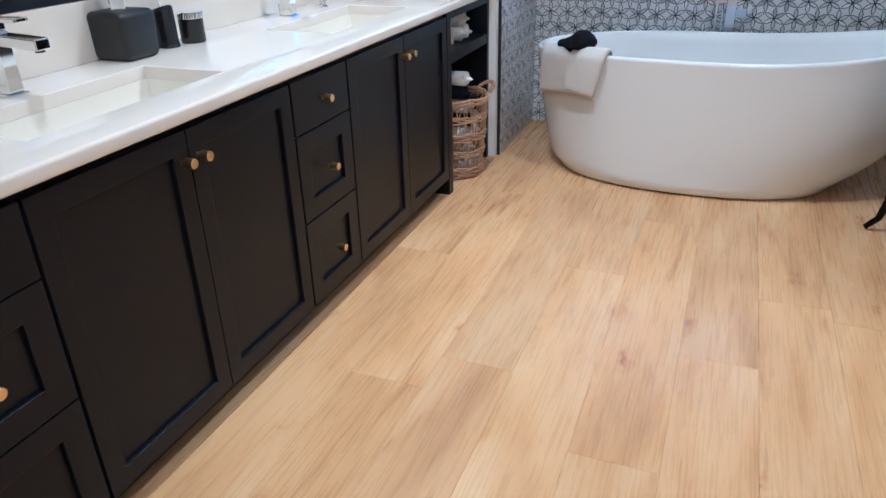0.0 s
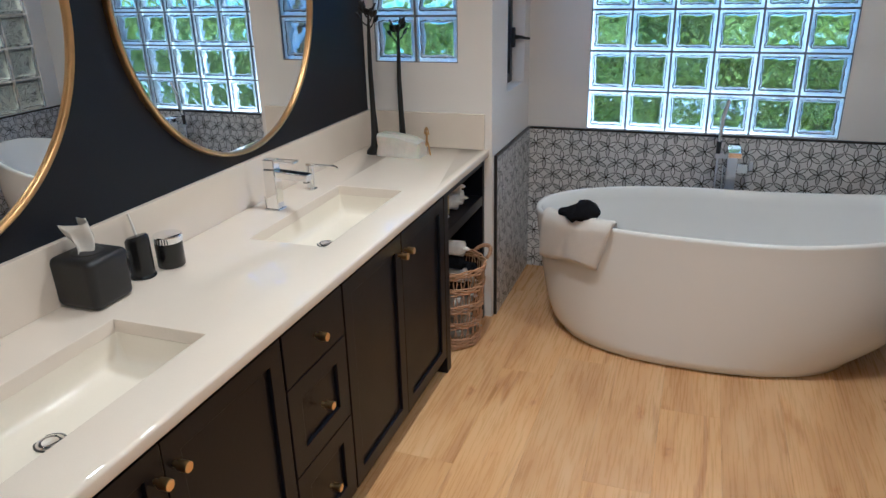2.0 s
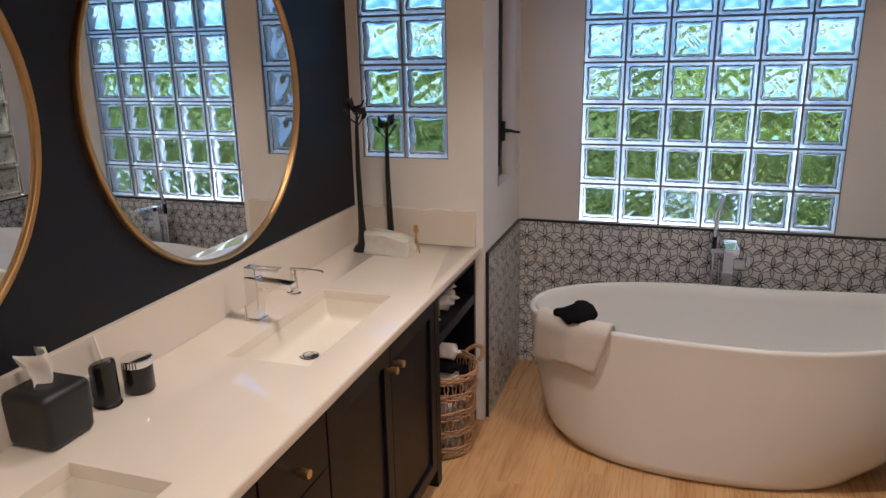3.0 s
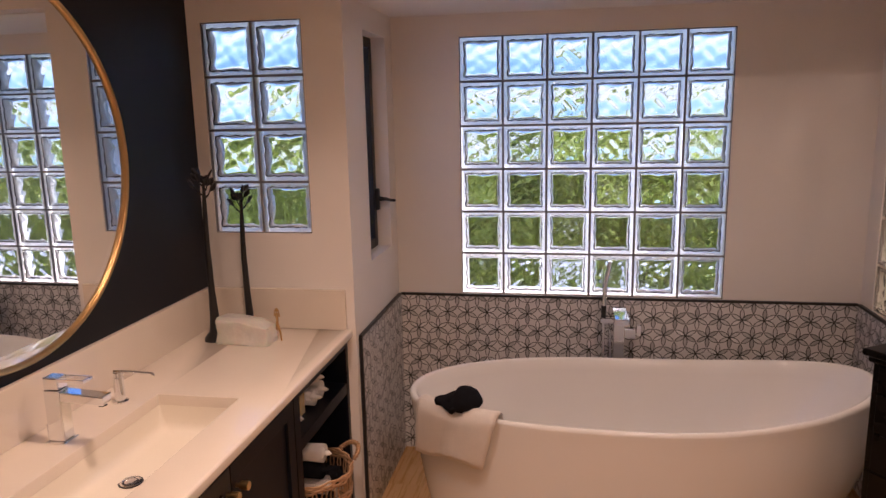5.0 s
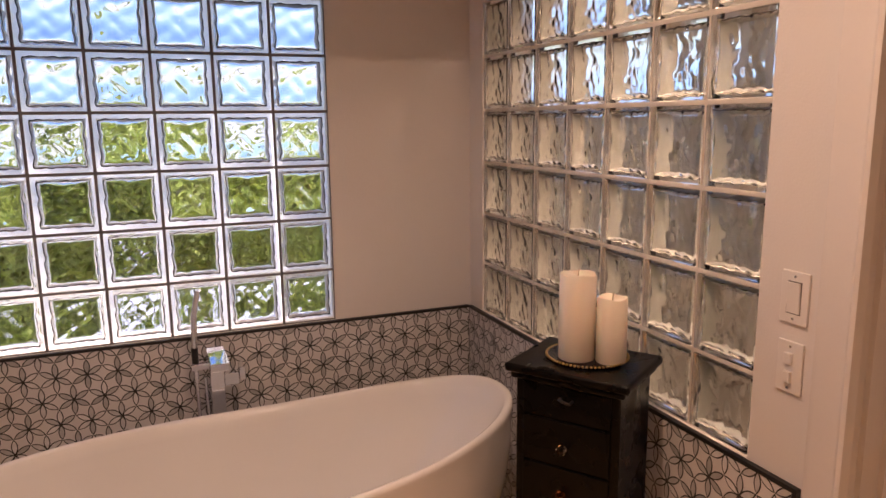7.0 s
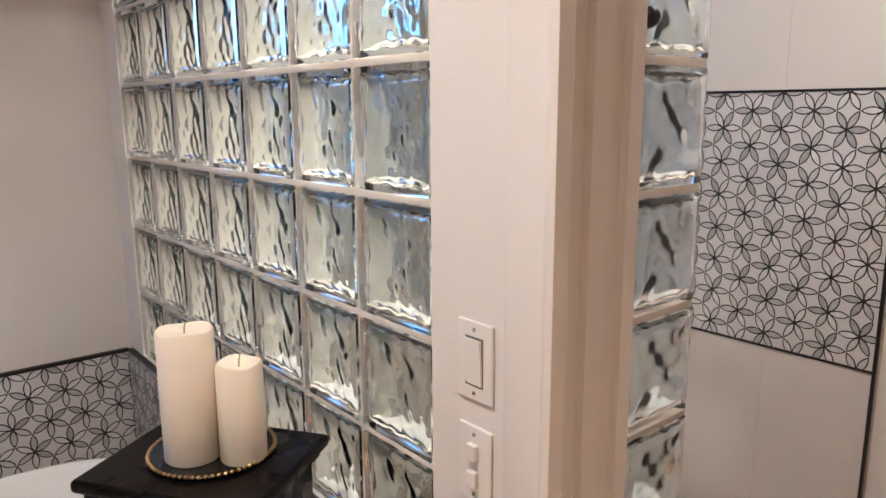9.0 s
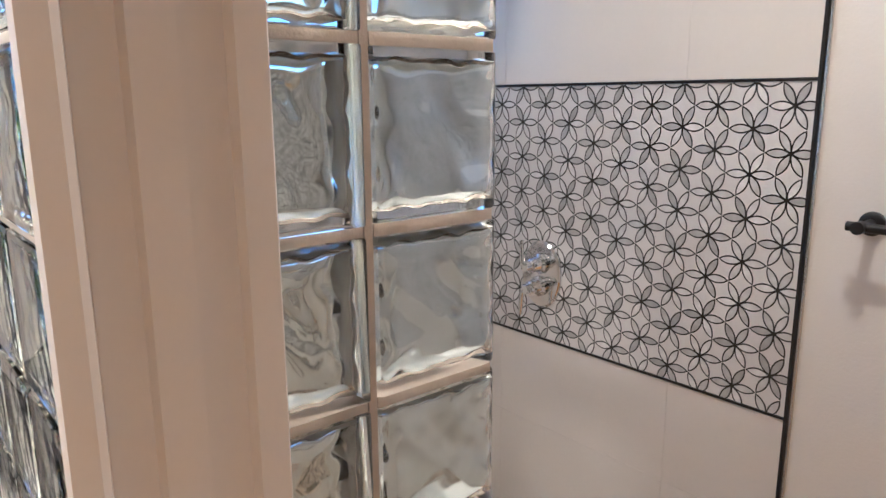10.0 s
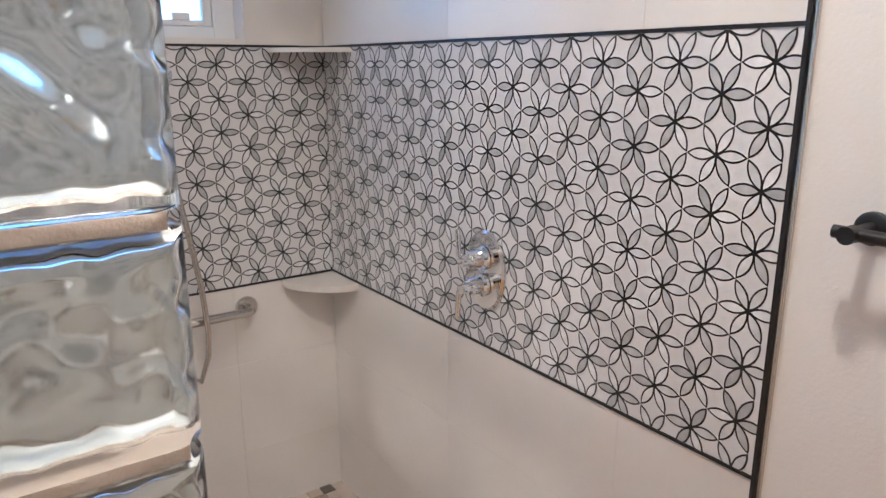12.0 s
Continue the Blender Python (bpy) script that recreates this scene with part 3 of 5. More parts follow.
tb = box(XS - 0.003, XS + 0.0075, 2.917, YS - 0.001, 0.875, 0.882, 0.001, bm=tb)
tb = box(XPB, XS - 0.003, YS - 0.003, YS + 0.0075, 1.608, 1.615, 0.001, bm=tb)
tb = box(XPB, XS - 0.003, YS - 0.003, YS + 0.0075, 0.875, 0.882, 0.001, bm=tb)
tb = box(XS - 0.005, XS + 0.0078, 2.9095, 2.917, 0.0, HIGH - 0.002, 0.001, bm=tb)
tagged(part("trim_tile_edge", tb, M_EDGE), "slim black metal edging along the tile", "trim", kind="structure")
tagged(part("trim_tile_joint", box(XS + 0.001, XS + 0.0078, 2.902, 2.909, 0, HIGH - 0.002, 0.0008), M_STEEL), "grey caulked joint beside the black edging", "trim", kind="structure")

# large porcelain tiles of the shower
sh = tagged(thing("shower_tiling", (XS, YS, 0)), "large cream porcelain tiles lining the shower", "tiling", kind="structure")


def porcelain(axis, u0, u1, z0, z1):
    if axis == "x":
        b = box(XS, XS + 0.0075, u0 + 0.0003, u1 - 0.0003, z0 + 0.0003, z1 - 0.0003, 0.0003, 1)
    else:
        b = box(u0 + 0.0003, u1 - 0.0003, YS, YS + 0.0075, z0 + 0.0003, z1 - 0.0003, 0.0003, 1)
    part("tile", b, M_SHTILE, sh)


for z0, z1 in ((0.0, 0.3), (0.3, 0.6), (0.6, 0.875), (1.615, 1.93), (1.93, 2.24), (2.24, HIGH - 0.002)):
    for u0, u1 in ((2.917, 3.21), (3.21, 3.80), (3.80, YS)):
        porcelain("x", u0, u1, z0, z1)
for z0, z1 in ((0.0, 0.3), (0.3, 0.615), (0.615, 0.875)):
    for u0, u1 in ((XPB, 1.95), (1.95, 2.545), (2.545, XS)):
        porcelain("y", u0, u1, z0, z1)
for z0, z1 in ((1.615, 1.93), (1.93, 2.24), (2.24, HIGH - 0.002)):
    porcelain("y", 2.642, XS, z0, z1)
    porcelain("y", XPB, 1.798, z0, z1)
porcelain("y", 1.798, 2.642, 2.24, HIGH - 0.002)

# ---- shower floor mosaic ----
rng = random.Random(5)
vs, fs = [], []
for i in range(26):
    for j in range(31):
        x0, y0 = XPB + i * 0.05, 2.93 + j * 0.05
        m = len(vs)
        k = [(rng.uniform(0.001, 0.005), rng.uniform(0.001, 0.005)) for _ in range(4)]
        pts = [(x0 + k[0][0], y0 + k[0][1]), (x0 + 0.05 - k[1][0], y0 + k[1][1]), (x0 + 0.05 - k[2][0], y0 + 0.05 - k[2][1]), (x0 + k[3][0], y0 + 0.05 - k[3][1])]
        if x0 + 0.05 > XS or y0 + 0.05 > YS + 0.004:
            continue
        vs += [(x, y, 0.062) for x, y in pts] + [(x, y, 0.068) for x, y in pts]
        fs += [(m + 4, m + 5, m + 6, m + 7)] + [(m + a, m + (a + 1) % 4, m + 4 + (a + 1) % 4, m + 4 + a) for a in range(4)]
mesh = bpy.data.meshes.new("shower_mosaic")
mesh.from_pydata(vs, [], fs)
base = tagged(part("shower_floor", box(XPB, XS, 2.93, YS + 0.007, -0.005, 0.064), M_GROUT), "brown and cream stone mosaic shower floor", "floor", kind="structure")
tagged(link("mosaic_stones", mesh, M_MOSAIC, base), kind="stuff")

# ---- oak planks ----
PW = 0.2255
plank_rng = random.Random(11)
starts = {0: 1.77, 1: 2.30, 2: 2.73, 3: 1.15, -1: 2.75, -2: 2.05, -3: 1.887, -4: 1.2}
for c in range(-7, 12):
    x0 = 0.241 + c * PW
    if x0 + PW < XV or x0 > XS:
        continue
    s = starts.get(c, plank_rng.uniform(1.2, 2.6))
    k0 = math.floor((Y0 - s) / 1.5)
    for k in range(k0, k0 + 6):
        y0, y1 = max(s + k * 1.5, Y0), min(s + (k + 1) * 1.5, YW - 0.002)
        a, c1 = max(x0, XV), min(x0 + PW, XS)
        if y1 - y0 < 0.02 or (a > XPB and y0 > 2.93):
            continue
        if a > XPB - 0.1:
            y1 = min(y1, 2.93)
        b = box(a + 0.0002, c1 - 0.0002, y0 + 0.0002, y1 - 0.0002, -0.0085, 0.0, 0.0006, 1)
        part("plank", b, M_OAK, floor)


def loft(rings, cap_last=True, cap_first=False):
    b = bmesh.new()
    vs = [[b.verts.new(p) for p in ring] for ring in rings]
    for lo, hi in zip(vs, vs[1:]):
        n = len(lo)
        for i in range(n):
            j = (i + 1) % n
            b.faces.new((lo[i], lo[j], hi[j], hi[i]))
    if cap_last:
        b.faces.new(vs[-1])
    if cap_first:
        b.faces.new(vs[0])
    return b


# ---- vanity ----
def shaker(name, parent, y0, y1, z0, z1, border, panelled=True):
    """An overlay front with a recessed centre panel."""
    f = XF
    if not panelled:
        return part(name, box(f - 0.019, f, y0, y1, z0, z1, 0.0016), M_CAB, parent)
    def rect(x, o):
        return [(x, y0 + o, z0 + o), (x, y1 - o, z0 + o), (x, y1 - o, z1 - o), (x, y0 + o, z1 - o)]
    rings = [rect(f - 0.019, 0), rect(f - 0.0018, 0), rect(f - 0.0005, 0.0006), rect(f, 0.0018), rect(f, border - 0.0018), rect(f - 0.0005, border - 0.0006), rect(f - 0.0018, border), rect(f - 0.0125, border)]
    d = part(name, loft(rings, False, True), M_CAB, parent)
    part("panel", box(f - 0.0155, f - 0.0105, y0 + border + 0.0003, y1 - border - 0.0003, z0 + border + 0.0003, z1 - border - 0.0003), M_CAB, d)
    return d


def knob(parent, y, z):
    b = lathe([(0.0, 0.0), (0.0065, 0.0), (0.0065, 0.012), (0.0115, 0.0125), (0.0122, 0.0135), (0.0122, 0.036), (0.0112, 0.0372), (0.0, 0.0372)], (XF, y, z), 24, "x")
    part("handle", b, M_BRASS, parent, "brushed brass cylinder knob", smooth=35)


def carcass(root, y0, y1):
    b = box(XV, XF - 0.042, y0, y0 + 0.018, 0.095, 0.8259)
    b = box(XV, XF - 0.042, y1 - 0.018, y1, 0.095, 0.8259, bm=b)
    b = box(XV, XF - 0.042, y0 + 0.018, y1 - 0.018, 0.095, 0.113, bm=b)
    b = box(XV, XV + 0.01, y0 + 0.018, y1 - 0.018, 0.113, 0.8259, bm=b)
    b = box(XF - 0.042, XF - 0.0195, y0, y1, 0.095, 0.8259, bm=b)
    part("body", b, M_CAB, root)
    part("toe_kick", box(XV, XF - 0.075, y0, y1, 0.001, 0.0945), M_CABIN, root)


def base_unit(y0, y1):
    u = thing("vanity_base_cabinet", (XV, y0, 0), "near-black painted shaker sink cabinet with brass knobs", "cabinet", "vanity cabinets")
    carcass(u, y0, y1)
    mid = (y0 + y1) / 2
    for a, c, k in ((y0 + 0.004, mid - 0.0012, mid - 0.028), (mid + 0.0012, y1 - 0.004, mid + 0.028)):
        d = shaker("door", u, a, c, 0.085, 0.806, 0.052)
        knob(d, k, 0.737)


def drawer_unit(y0, y1):
    u = thing("vanity_drawer_cabinet", (XV, y0, 0), "near-black painted three-drawer vanity cabinet with brass knobs", "cabinet", "vanity cabinets")
    carcass(u, y0, y1)
    for i, (a, c) in enumerate(((0.652, 0.806), (0.376, 0.648), (0.085, 0.372))):
        d = shaker("drawer", u, y0 + 0.004, y1 - 0.004, a, c, 0.062, i > 0)
        knob(d, (y0 + y1) / 2, (a + c) / 2)


drawer_unit(0.85, 1.182)
base_unit(1.182, 2.055)
drawer_unit(2.055, 2.385)
base_unit(2.385, 3.268)
u = thing("vanity_shelf_cabinet", (XV, 3.268, 0), "near-black open shelf cabinet at the end of the vanity", "cabinet", "vanity cabinets")
part("side_panel", box(XV, XF, 3.2685, 3.318, 0.001, 0.8259, 0.0015), M_CAB, u)
part("end_panel", box(XV, XF - 0.002, 3.822, 3.8495, 0.001, 0.8259, 0.0015), M_CAB, u)
part("back_panel", box(XV + 0.001, XV + 0.02, 3.3185, 3.8215, 0.001, 0.8259), M_CABIN, u)
part("shelf", box(XV + 0.0205, XF - 0.004, 3.3185, 3.8215, 0.598, 0.644, 0.0015), M_CAB, u)
part("top_rail", box(XF - 0.03, XF - 0.003, 3.3185, 3.8215, 0.79, 0.8259, 0.0015), M_CAB, u)
u = thing("vanity_end_panel", (XV, 0.83, 0), "near-black painted end panel of the vanity", "cabinet")
part("panel", box(XV, XF, 0.825, 0.8495, 0.001, 0.8259, 0.0015), M_CAB, u)

TOP = 0.862
SINKS = ((1.318, 1.933), (2.515, 3.132))
SXA, SXB = -1.038, -0.768
holes = [(a, c, SXA, SXB) for a, c in SINKS]
b = slab("x", 0.8262, TOP, 0.815, YE - 0.001, XV, -0.628, holes)
for v in b.verts:
    v.co = Vector((v.co.z, v.co.y, v.co.x))
bmesh.ops.recalc_face_normals(b, faces=b.faces)
es = [e for e in b.edges if all(abs(v.co.x + 0.628) < 1e-4 for v in e.verts) and abs(e.verts[0].co.z - e.verts[1].co.z) < 1e-4]
bmesh.ops.bevel(b, geom=es, offset=0.009, segments=5, affect="EDGES", profile=0.5)
es = [e for e in b.edges if len(e.link_faces) == 2 and all(abs(v.co.z - TOP) < 1e-4 and SXA - 1e-4 < v.co.x < SXB + 1e-4 for v in e.verts) and e.calc_face_angle(0) > 1]
bmesh.ops.bevel(b, geom=es, offset=0.003, segments=2, affect="EDGES", profile=0.5)
counter = part("vanity_worktop", b, M_QUARTZ, smooth=50)
tagged(counter, "polished cream-white quartz worktop with two sink cutouts", "worktop")
spl = thing("backsplash", (XV, 0.815, TOP), "cream-white quartz upstand along the vanity", "backsplash")
part("long_slab", box(XV + 0.0005, XV + 0.019, 0.815, YE - 0.0005, TOP + 0.0003, 1.025, 0.0015), M_QUARTZ, spl)
part("end_slab", box(XV + 0.0195, -0.648, YE - 0.019, YE - 0.0005, TOP + 0.0003, 1.025, 0.0015), M_QUARTZ, spl)


def rounded(x0, x1, y0, y1, r, n=5):
    pts = []
    for cx, cy, a0 in ((x1 - r, y1 - r, 0), (x0 + r, y1 - r, 90), (x0 + r, y0 + r, 180), (x1 - r, y0 + r, 270)):
        for i in range(n + 1):
            a = radians(a0 + 90 * i / n)
            pts.append((cx + r * math.cos(a), cy + r * math.sin(a)))
    return pts


def sink(y0, y1):
    u = thing("undermount_sink", (SXA, y0, 0.700), "rectangular cream-white porcelain undermount sink with chrome drain", "sink", "vanity sinks")
    rings = []
    for o, z, r in ((0.018, 0.700, 0.04), (0.018, 0.8255, 0.02), (0.0006, 0.8258, 0.004), (0.0008, 0.82, 0.006), (0.002, 0.79, 0.010), (0.005, 0.772, 0.018), (0.010, 0.759, 0.022), (0.022, 0.752, 0.026), (0.05, 0.748, 0.04), (0.115, 0.742, 0.018)):
        s = -1 if o == 0.018 and z < 0.826 and r in (0.04, 0.02) else 1
        o = -o if s < 0 else o
        rings.append([(x, y, z) for x, y in rounded(SXA + o, SXB - o, y0 + o, y1 - o, r)])
    part("basin", loft(rings), M_SINK, u, smooth=50)
    c = (-0.935, (y0 + y1) / 2 - 0.010, 0.7445)
    # black disc paints a shaded ring, so the chrome drain stands out
    part("drain_gap", lathe([(0.0, 0.0), (0.0, 0.0012), (0.0325, 0.0012), (0.0325, 0.0), (0.0, 0.0)], c, 28), M_EDGE, u, "black disc painting the shaded gap round the drain")
    part("drain", lathe([(0.0, -0.004), (0.0, 0.003), (0.010, 0.004), (0.017, 0.003), (0.0175, 0.0005), (0.021, 0.0005), (0.023, 0.003), (0.028, 0.002), (0.029, -0.001), (0.0, -0.001)], c, 28), M_CHROME, u, "round chrome pop-up drain", smooth=40)


for a, c in SINKS:
    sink(a, c)


def mirror(y, z, r):
    u = thing("round_mirror", (XV, y, z - r), "large round wall mirror in slim gold frame", "mirror", "vanity mirrors")
    part("glass", lathe([(0.0, 0.0), (0.0, 0.008), (r - 0.004, 0.008), (r - 0.004, 0.001), (0.0, 0.001)], (XV + 0.002, y, z), 96, "x"), M_MIRROR, u, "clear mirror glass")
    prof = [(r - 0.008, 0.0), (r - 0.008, 0.016), (r - 0.004, 0.021), (r + 0.004, 0.0225), (r + 0.007, 0.019), (r + 0.009, 0.012), (r + 0.009, 0.0), (r - 0.008, 0.0)]
    part("frame", lathe(prof, (XV + 0.0005, y, z), 96, "x"), M_GOLD, u, "slim antique gold frame", smooth=50)


mirror(2.83, 1.592, 0.53)
mirror(1.63, 1.592, 0.53)

# ---- bathtub ----
TY, NT = 3.962, 72


def tub_ring(xl, xr, half, z, rim=0.0):
    ring = []
    for i in range(NT):
        a = 2 * math.pi * i / NT
        c, s = math.cos(a), math.sin(a)
        e = 2 / 2.25
        px, py = math.copysign(abs(c) ** e, c), math.copysign(abs(s) ** e, s)
        x = (xl + xr) / 2 + (xr - xl) / 2 * px
        ring.append((x, TY + half * py, z + rim * (0.100 * px * px if px > 0 else -0.016 * px * px)))
    return ring


def tub_wall(f):
    """Ends and half width of the outer wall, from the foot (0) to the rim (1)."""
    return -0.290 - 0.125 * f ** 0.5, 1.02 + 0.328 * (1 - (1 - f) ** 2.8), 0.378 + 0.006 * f


rings = [tub_ring(-0.25, 0.97, 0.345, 0.002), tub_ring(-0.272, 0.998, 0.366, 0.010)]
for i in range(0, 15):
    f = (i / 14) ** 1.4
    rings.append(tub_ring(*tub_wall(f), 0.04 + 0.540 * f, f))
RIM = 0.612
rings += [tub_ring(-0.419, 1.353, 0.386, RIM - 0.016, 1), tub_ring(-0.417, 1.351, 0.385, RIM - 0.005, 1), tub_ring(-0.409, 1.343, 0.378, RIM, 1),
          tub_ring(-0.398, 1.332, 0.368, RIM - 0.001, 1), tub_ring(-0.389, 1.323, 0.360, RIM - 0.008, 1)]
for i in range(1, 9):
    f = i / 8
    rings.append(tub_ring(-0.389 + 0.12 * f ** 1.2, 1.323 - 0.34 * f ** 1.1, 0.360 - 0.05 * f ** 1.6, RIM - 0.008 - 0.39 * f, 1 - f))
rings += [tub_ring(-0.23, 0.93, 0.30, 0.172), tub_ring(-0.16, 0.86, 0.25, 0.162), tub_ring(0.1, 0.6, 0.10, 0.158)]
tub = thing("freestanding_bathtub", (0.4, TY, 0), "white oval freestanding acrylic bathtub, raised at one end", "bathtub")
part("shell", loft(rings, True, True), M_ACRYLIC, tub, smooth=60)
part("overflow", box(-0.372, -0.358, TY - 0.015, TY + 0.045, 0.512, 0.528, 0.004), M_CHROME, tub, "chrome overflow slot")
part("drain", lathe([(0.0, 0.0), (0.0, 0.006), (0.03, 0.006), (0.034, 0.001), (0.0, 0.0)], (0.32, TY, 0.159), 24), M_CHROME, tub, "chrome drain")


# ---- tall black pedestal chest ----
ca, sa = math.cos(radians(34)), math.sin(radians(34))
SC = Vector((1.30, 3.402, 0))


def turned(b):
    for v in b.verts:
        x, y = v.co.x, v.co.y
        v.co.x, v.co.y = SC.x + ca * x - sa * y, SC.y + sa * x + ca * y
    return b


st = thing("pedestal_chest", (SC.x, SC.y, 0), "narrow black lacquered drawer chest on splayed legs", "chest")
part("top", turned(box(-0.136, 0.136, -0.166, 0.166, 0.962, 0.985, 0.008, 3)), M_LACQUER, st)
part("top_moulding", turned(box(-0.124, 0.124, -0.153, 0.153, 0.943, 0.9615, 0.007, 3)), M_LACQUER, st)
part("body", turned(box(-0.112, 0.112, -0.14, 0.14, 0.22, 0.9425, 0.003)), M_LACQUER, st)
for i in range(6):
    z1, h = (0.940, 0.083) if i == 0 else (0.850 - (i - 1) * 0.126, 0.120)
    d = part("drawer", turned(box(-0.118, -0.1122, -0.118, 0.118, z1 - h, z1, 0.002)), M_LACQUER, st)
    kz = z1 - (0.028 if i == 0 else 0.066)
    if i == 0:
        k = tube([(-0.118, 0.012, kz), (-0.135, 0.010, kz + 0.004), (-0.14, -0.004, kz + 0.002), (-0.135, -0.018, kz - 0.003), (-0.118, -0.020, kz)], 0.004, 8)
        part("handle", turned(k), M_BLACK, d, "small black bow handle")
    else:
        k = lathe([(0.0, 0.0), (0.006, 0.0), (0.006, -0.008), (0.013, -0.012), (0.015, -0.018), (0.010, -0.026), (0.0, -0.027)], (-0.118, 0, kz), 6, "x")
        part("handle", turned(k), (M_CRYSTAL, M_CRYSTAL, M_AMBER, M_CRYSTAL, M_AMBER, M_CRYSTAL)[i], d, "faceted glass knob")
for sx in (-1, 1):
    for sy in (-1, 1):
        pts = [(sx * 0.095, sy * 0.12, 0.24), (sx * 0.097, sy * 0.123, 0.14), (sx * 0.108, sy * 0.135, 0.06), (sx * 0.135, sy * 0.165, 0.012)]
        part("leg", turned(tube(pts, [0.018, 0.016, 0.013, 0.012], 10)), M_LACQUER, st, smooth=60)

# ---- ceiling lights: unseen, added where the room needs warm light ----
for x, y, k in ((-0.42, 2.80, 0.8), (-0.42, 1.6, 0.5), (0.70, 2.92, 1.2), (0.6, 0.2, 1.4), (2.12, 3.55, 0.30), (2.3, 2.72, 0.58)):
    u = thing("unseen_ceiling_light", (x, y, HIGH - 0.01), "assumed round recessed ceiling light out of view, switched on", "ceiling light", "recessed lights")
    part("trim_ring", lathe([(0.055, 0.0), (0.055, -0.004), (0.062, -0.008), (0.085, -0.005), (0.087, 0.0), (0.055, 0.0)], (x, y, HIGH - 0.0005), 40), M_PLATE, u, smooth=40)
    part("lens", lathe([(0.0, 0.0), (0.0, -0.002), (0.054, -0.002), (0.054, 0.0), (0.0, 0.0)], (x, y, HIGH - 0.0005), 40), M_BULB, u)
    lamp = new("ceiling_lamp", bpy.data.lights.new("ceiling_lamp", "AREA"))
    lamp.data.shape, lamp.data.size, lamp.data.energy, lamp.data.color = "DISK", 0.26 if y > 3.2 else 0.1, CAN_POWER * k, CAN_COLOR
    lamp.data.spread = radians(105 if x < 0 else 150)
    lamp.parent = u
    lamp.location = (0, 0, -0.006)

# ---- outside: hedge ----
rng = np.random.default_rng(3)


def hedge(name, x0, x1, y0, y1, top, count, label):
    u = thing(name, ((x0 + x1) / 2, (y0 + y1) / 2, -0.3), label, "hedge", kind="stuff")
    n = count
    x = rng.uniform(x0, x1, n)
    y = y0 + (y1 - y0) * rng.beta(1.2, 2.0, n)
    bump = top + 0.16 * np.sin(x * 3.1 + 1) + 0.12 * np.sin(x * 7.3) + 0.1 * np.sin(x * 17)
    z = -0.3 + (bump + 0.3) * (0.42 + 0.58 * rng.beta(1.4, 1.05, n))
    tall = rng.random(n) < 0.025
    z = np.where(tall, bump + rng.uniform(0, 0.35, n), z)
    vs, fs = np.zeros((n, 6, 3)), []
    d1 = rng.normal(size=(n, 3)); d1[:, 2] = np.abs(d1[:, 2]) * 0.6
    d1 /= np.linalg.norm(d1, axis=1)[:, None]
    d2 = np.cross(d1, rng.normal(size=(n, 3)))
    d2 /= np.linalg.norm(d2, axis=1)[:, None]
    d3 = np.cross(d1, d2)
    ln, wd = rng.uniform(0.10, 0.24, n)[:, None], rng.uniform(0.026, 0.055, n)[:, None]
    p = np.stack([x, y, z], 1)
    for k, (s, w, c) in enumerate(((0, 0, 0), (0.35, 1, 0.15), (0.75, 0.7, 0.1), (1, 0, -0.1), (0.75, -0.7, 0.1), (0.35, -1, 0.15))):
        vs[:, k] = p + d1 * ln * s + d2 * wd * w + d3 * ln * c
    mesh = bpy.data.meshes.new("leaves")
    idx = np.arange(n * 6).reshape(n, 6)
    mesh.from_pydata(vs.reshape(-1, 3).tolist(), [], idx.tolist())
    tagged(link("leaves", mesh, M_LEAF, u), kind="stuff")
    br = None
    for i in range(int((x1 - x0) / 0.22)):
        bx = x0 + 0.22 * i + float(rng.uniform(0, 0.15))
        by = (y0 + y1) / 2 + float(rng.uniform(-0.1, 0.25))
        br = tube([(bx, by, -0.32), (bx + float(rng.uniform(-0.1, 0.1)), by, 0.4), (bx + float(rng.uniform(-0.25, 0.25)), by, top - 0.2)], [0.018, 0.012, 0.005], 6, bm=br)
    part("branches", br, M_BARK, u)


hedge("garden_hedge", -4.5, 4.5, 6.1, 7.2, 1.30, 13000, "dense sunlit green hedge outside the windows")

# ---- things on and round the vanity ----
def smooth_noise(p, scale, amount):
    return noise.noise_vector(Vector(p) * scale) * amount


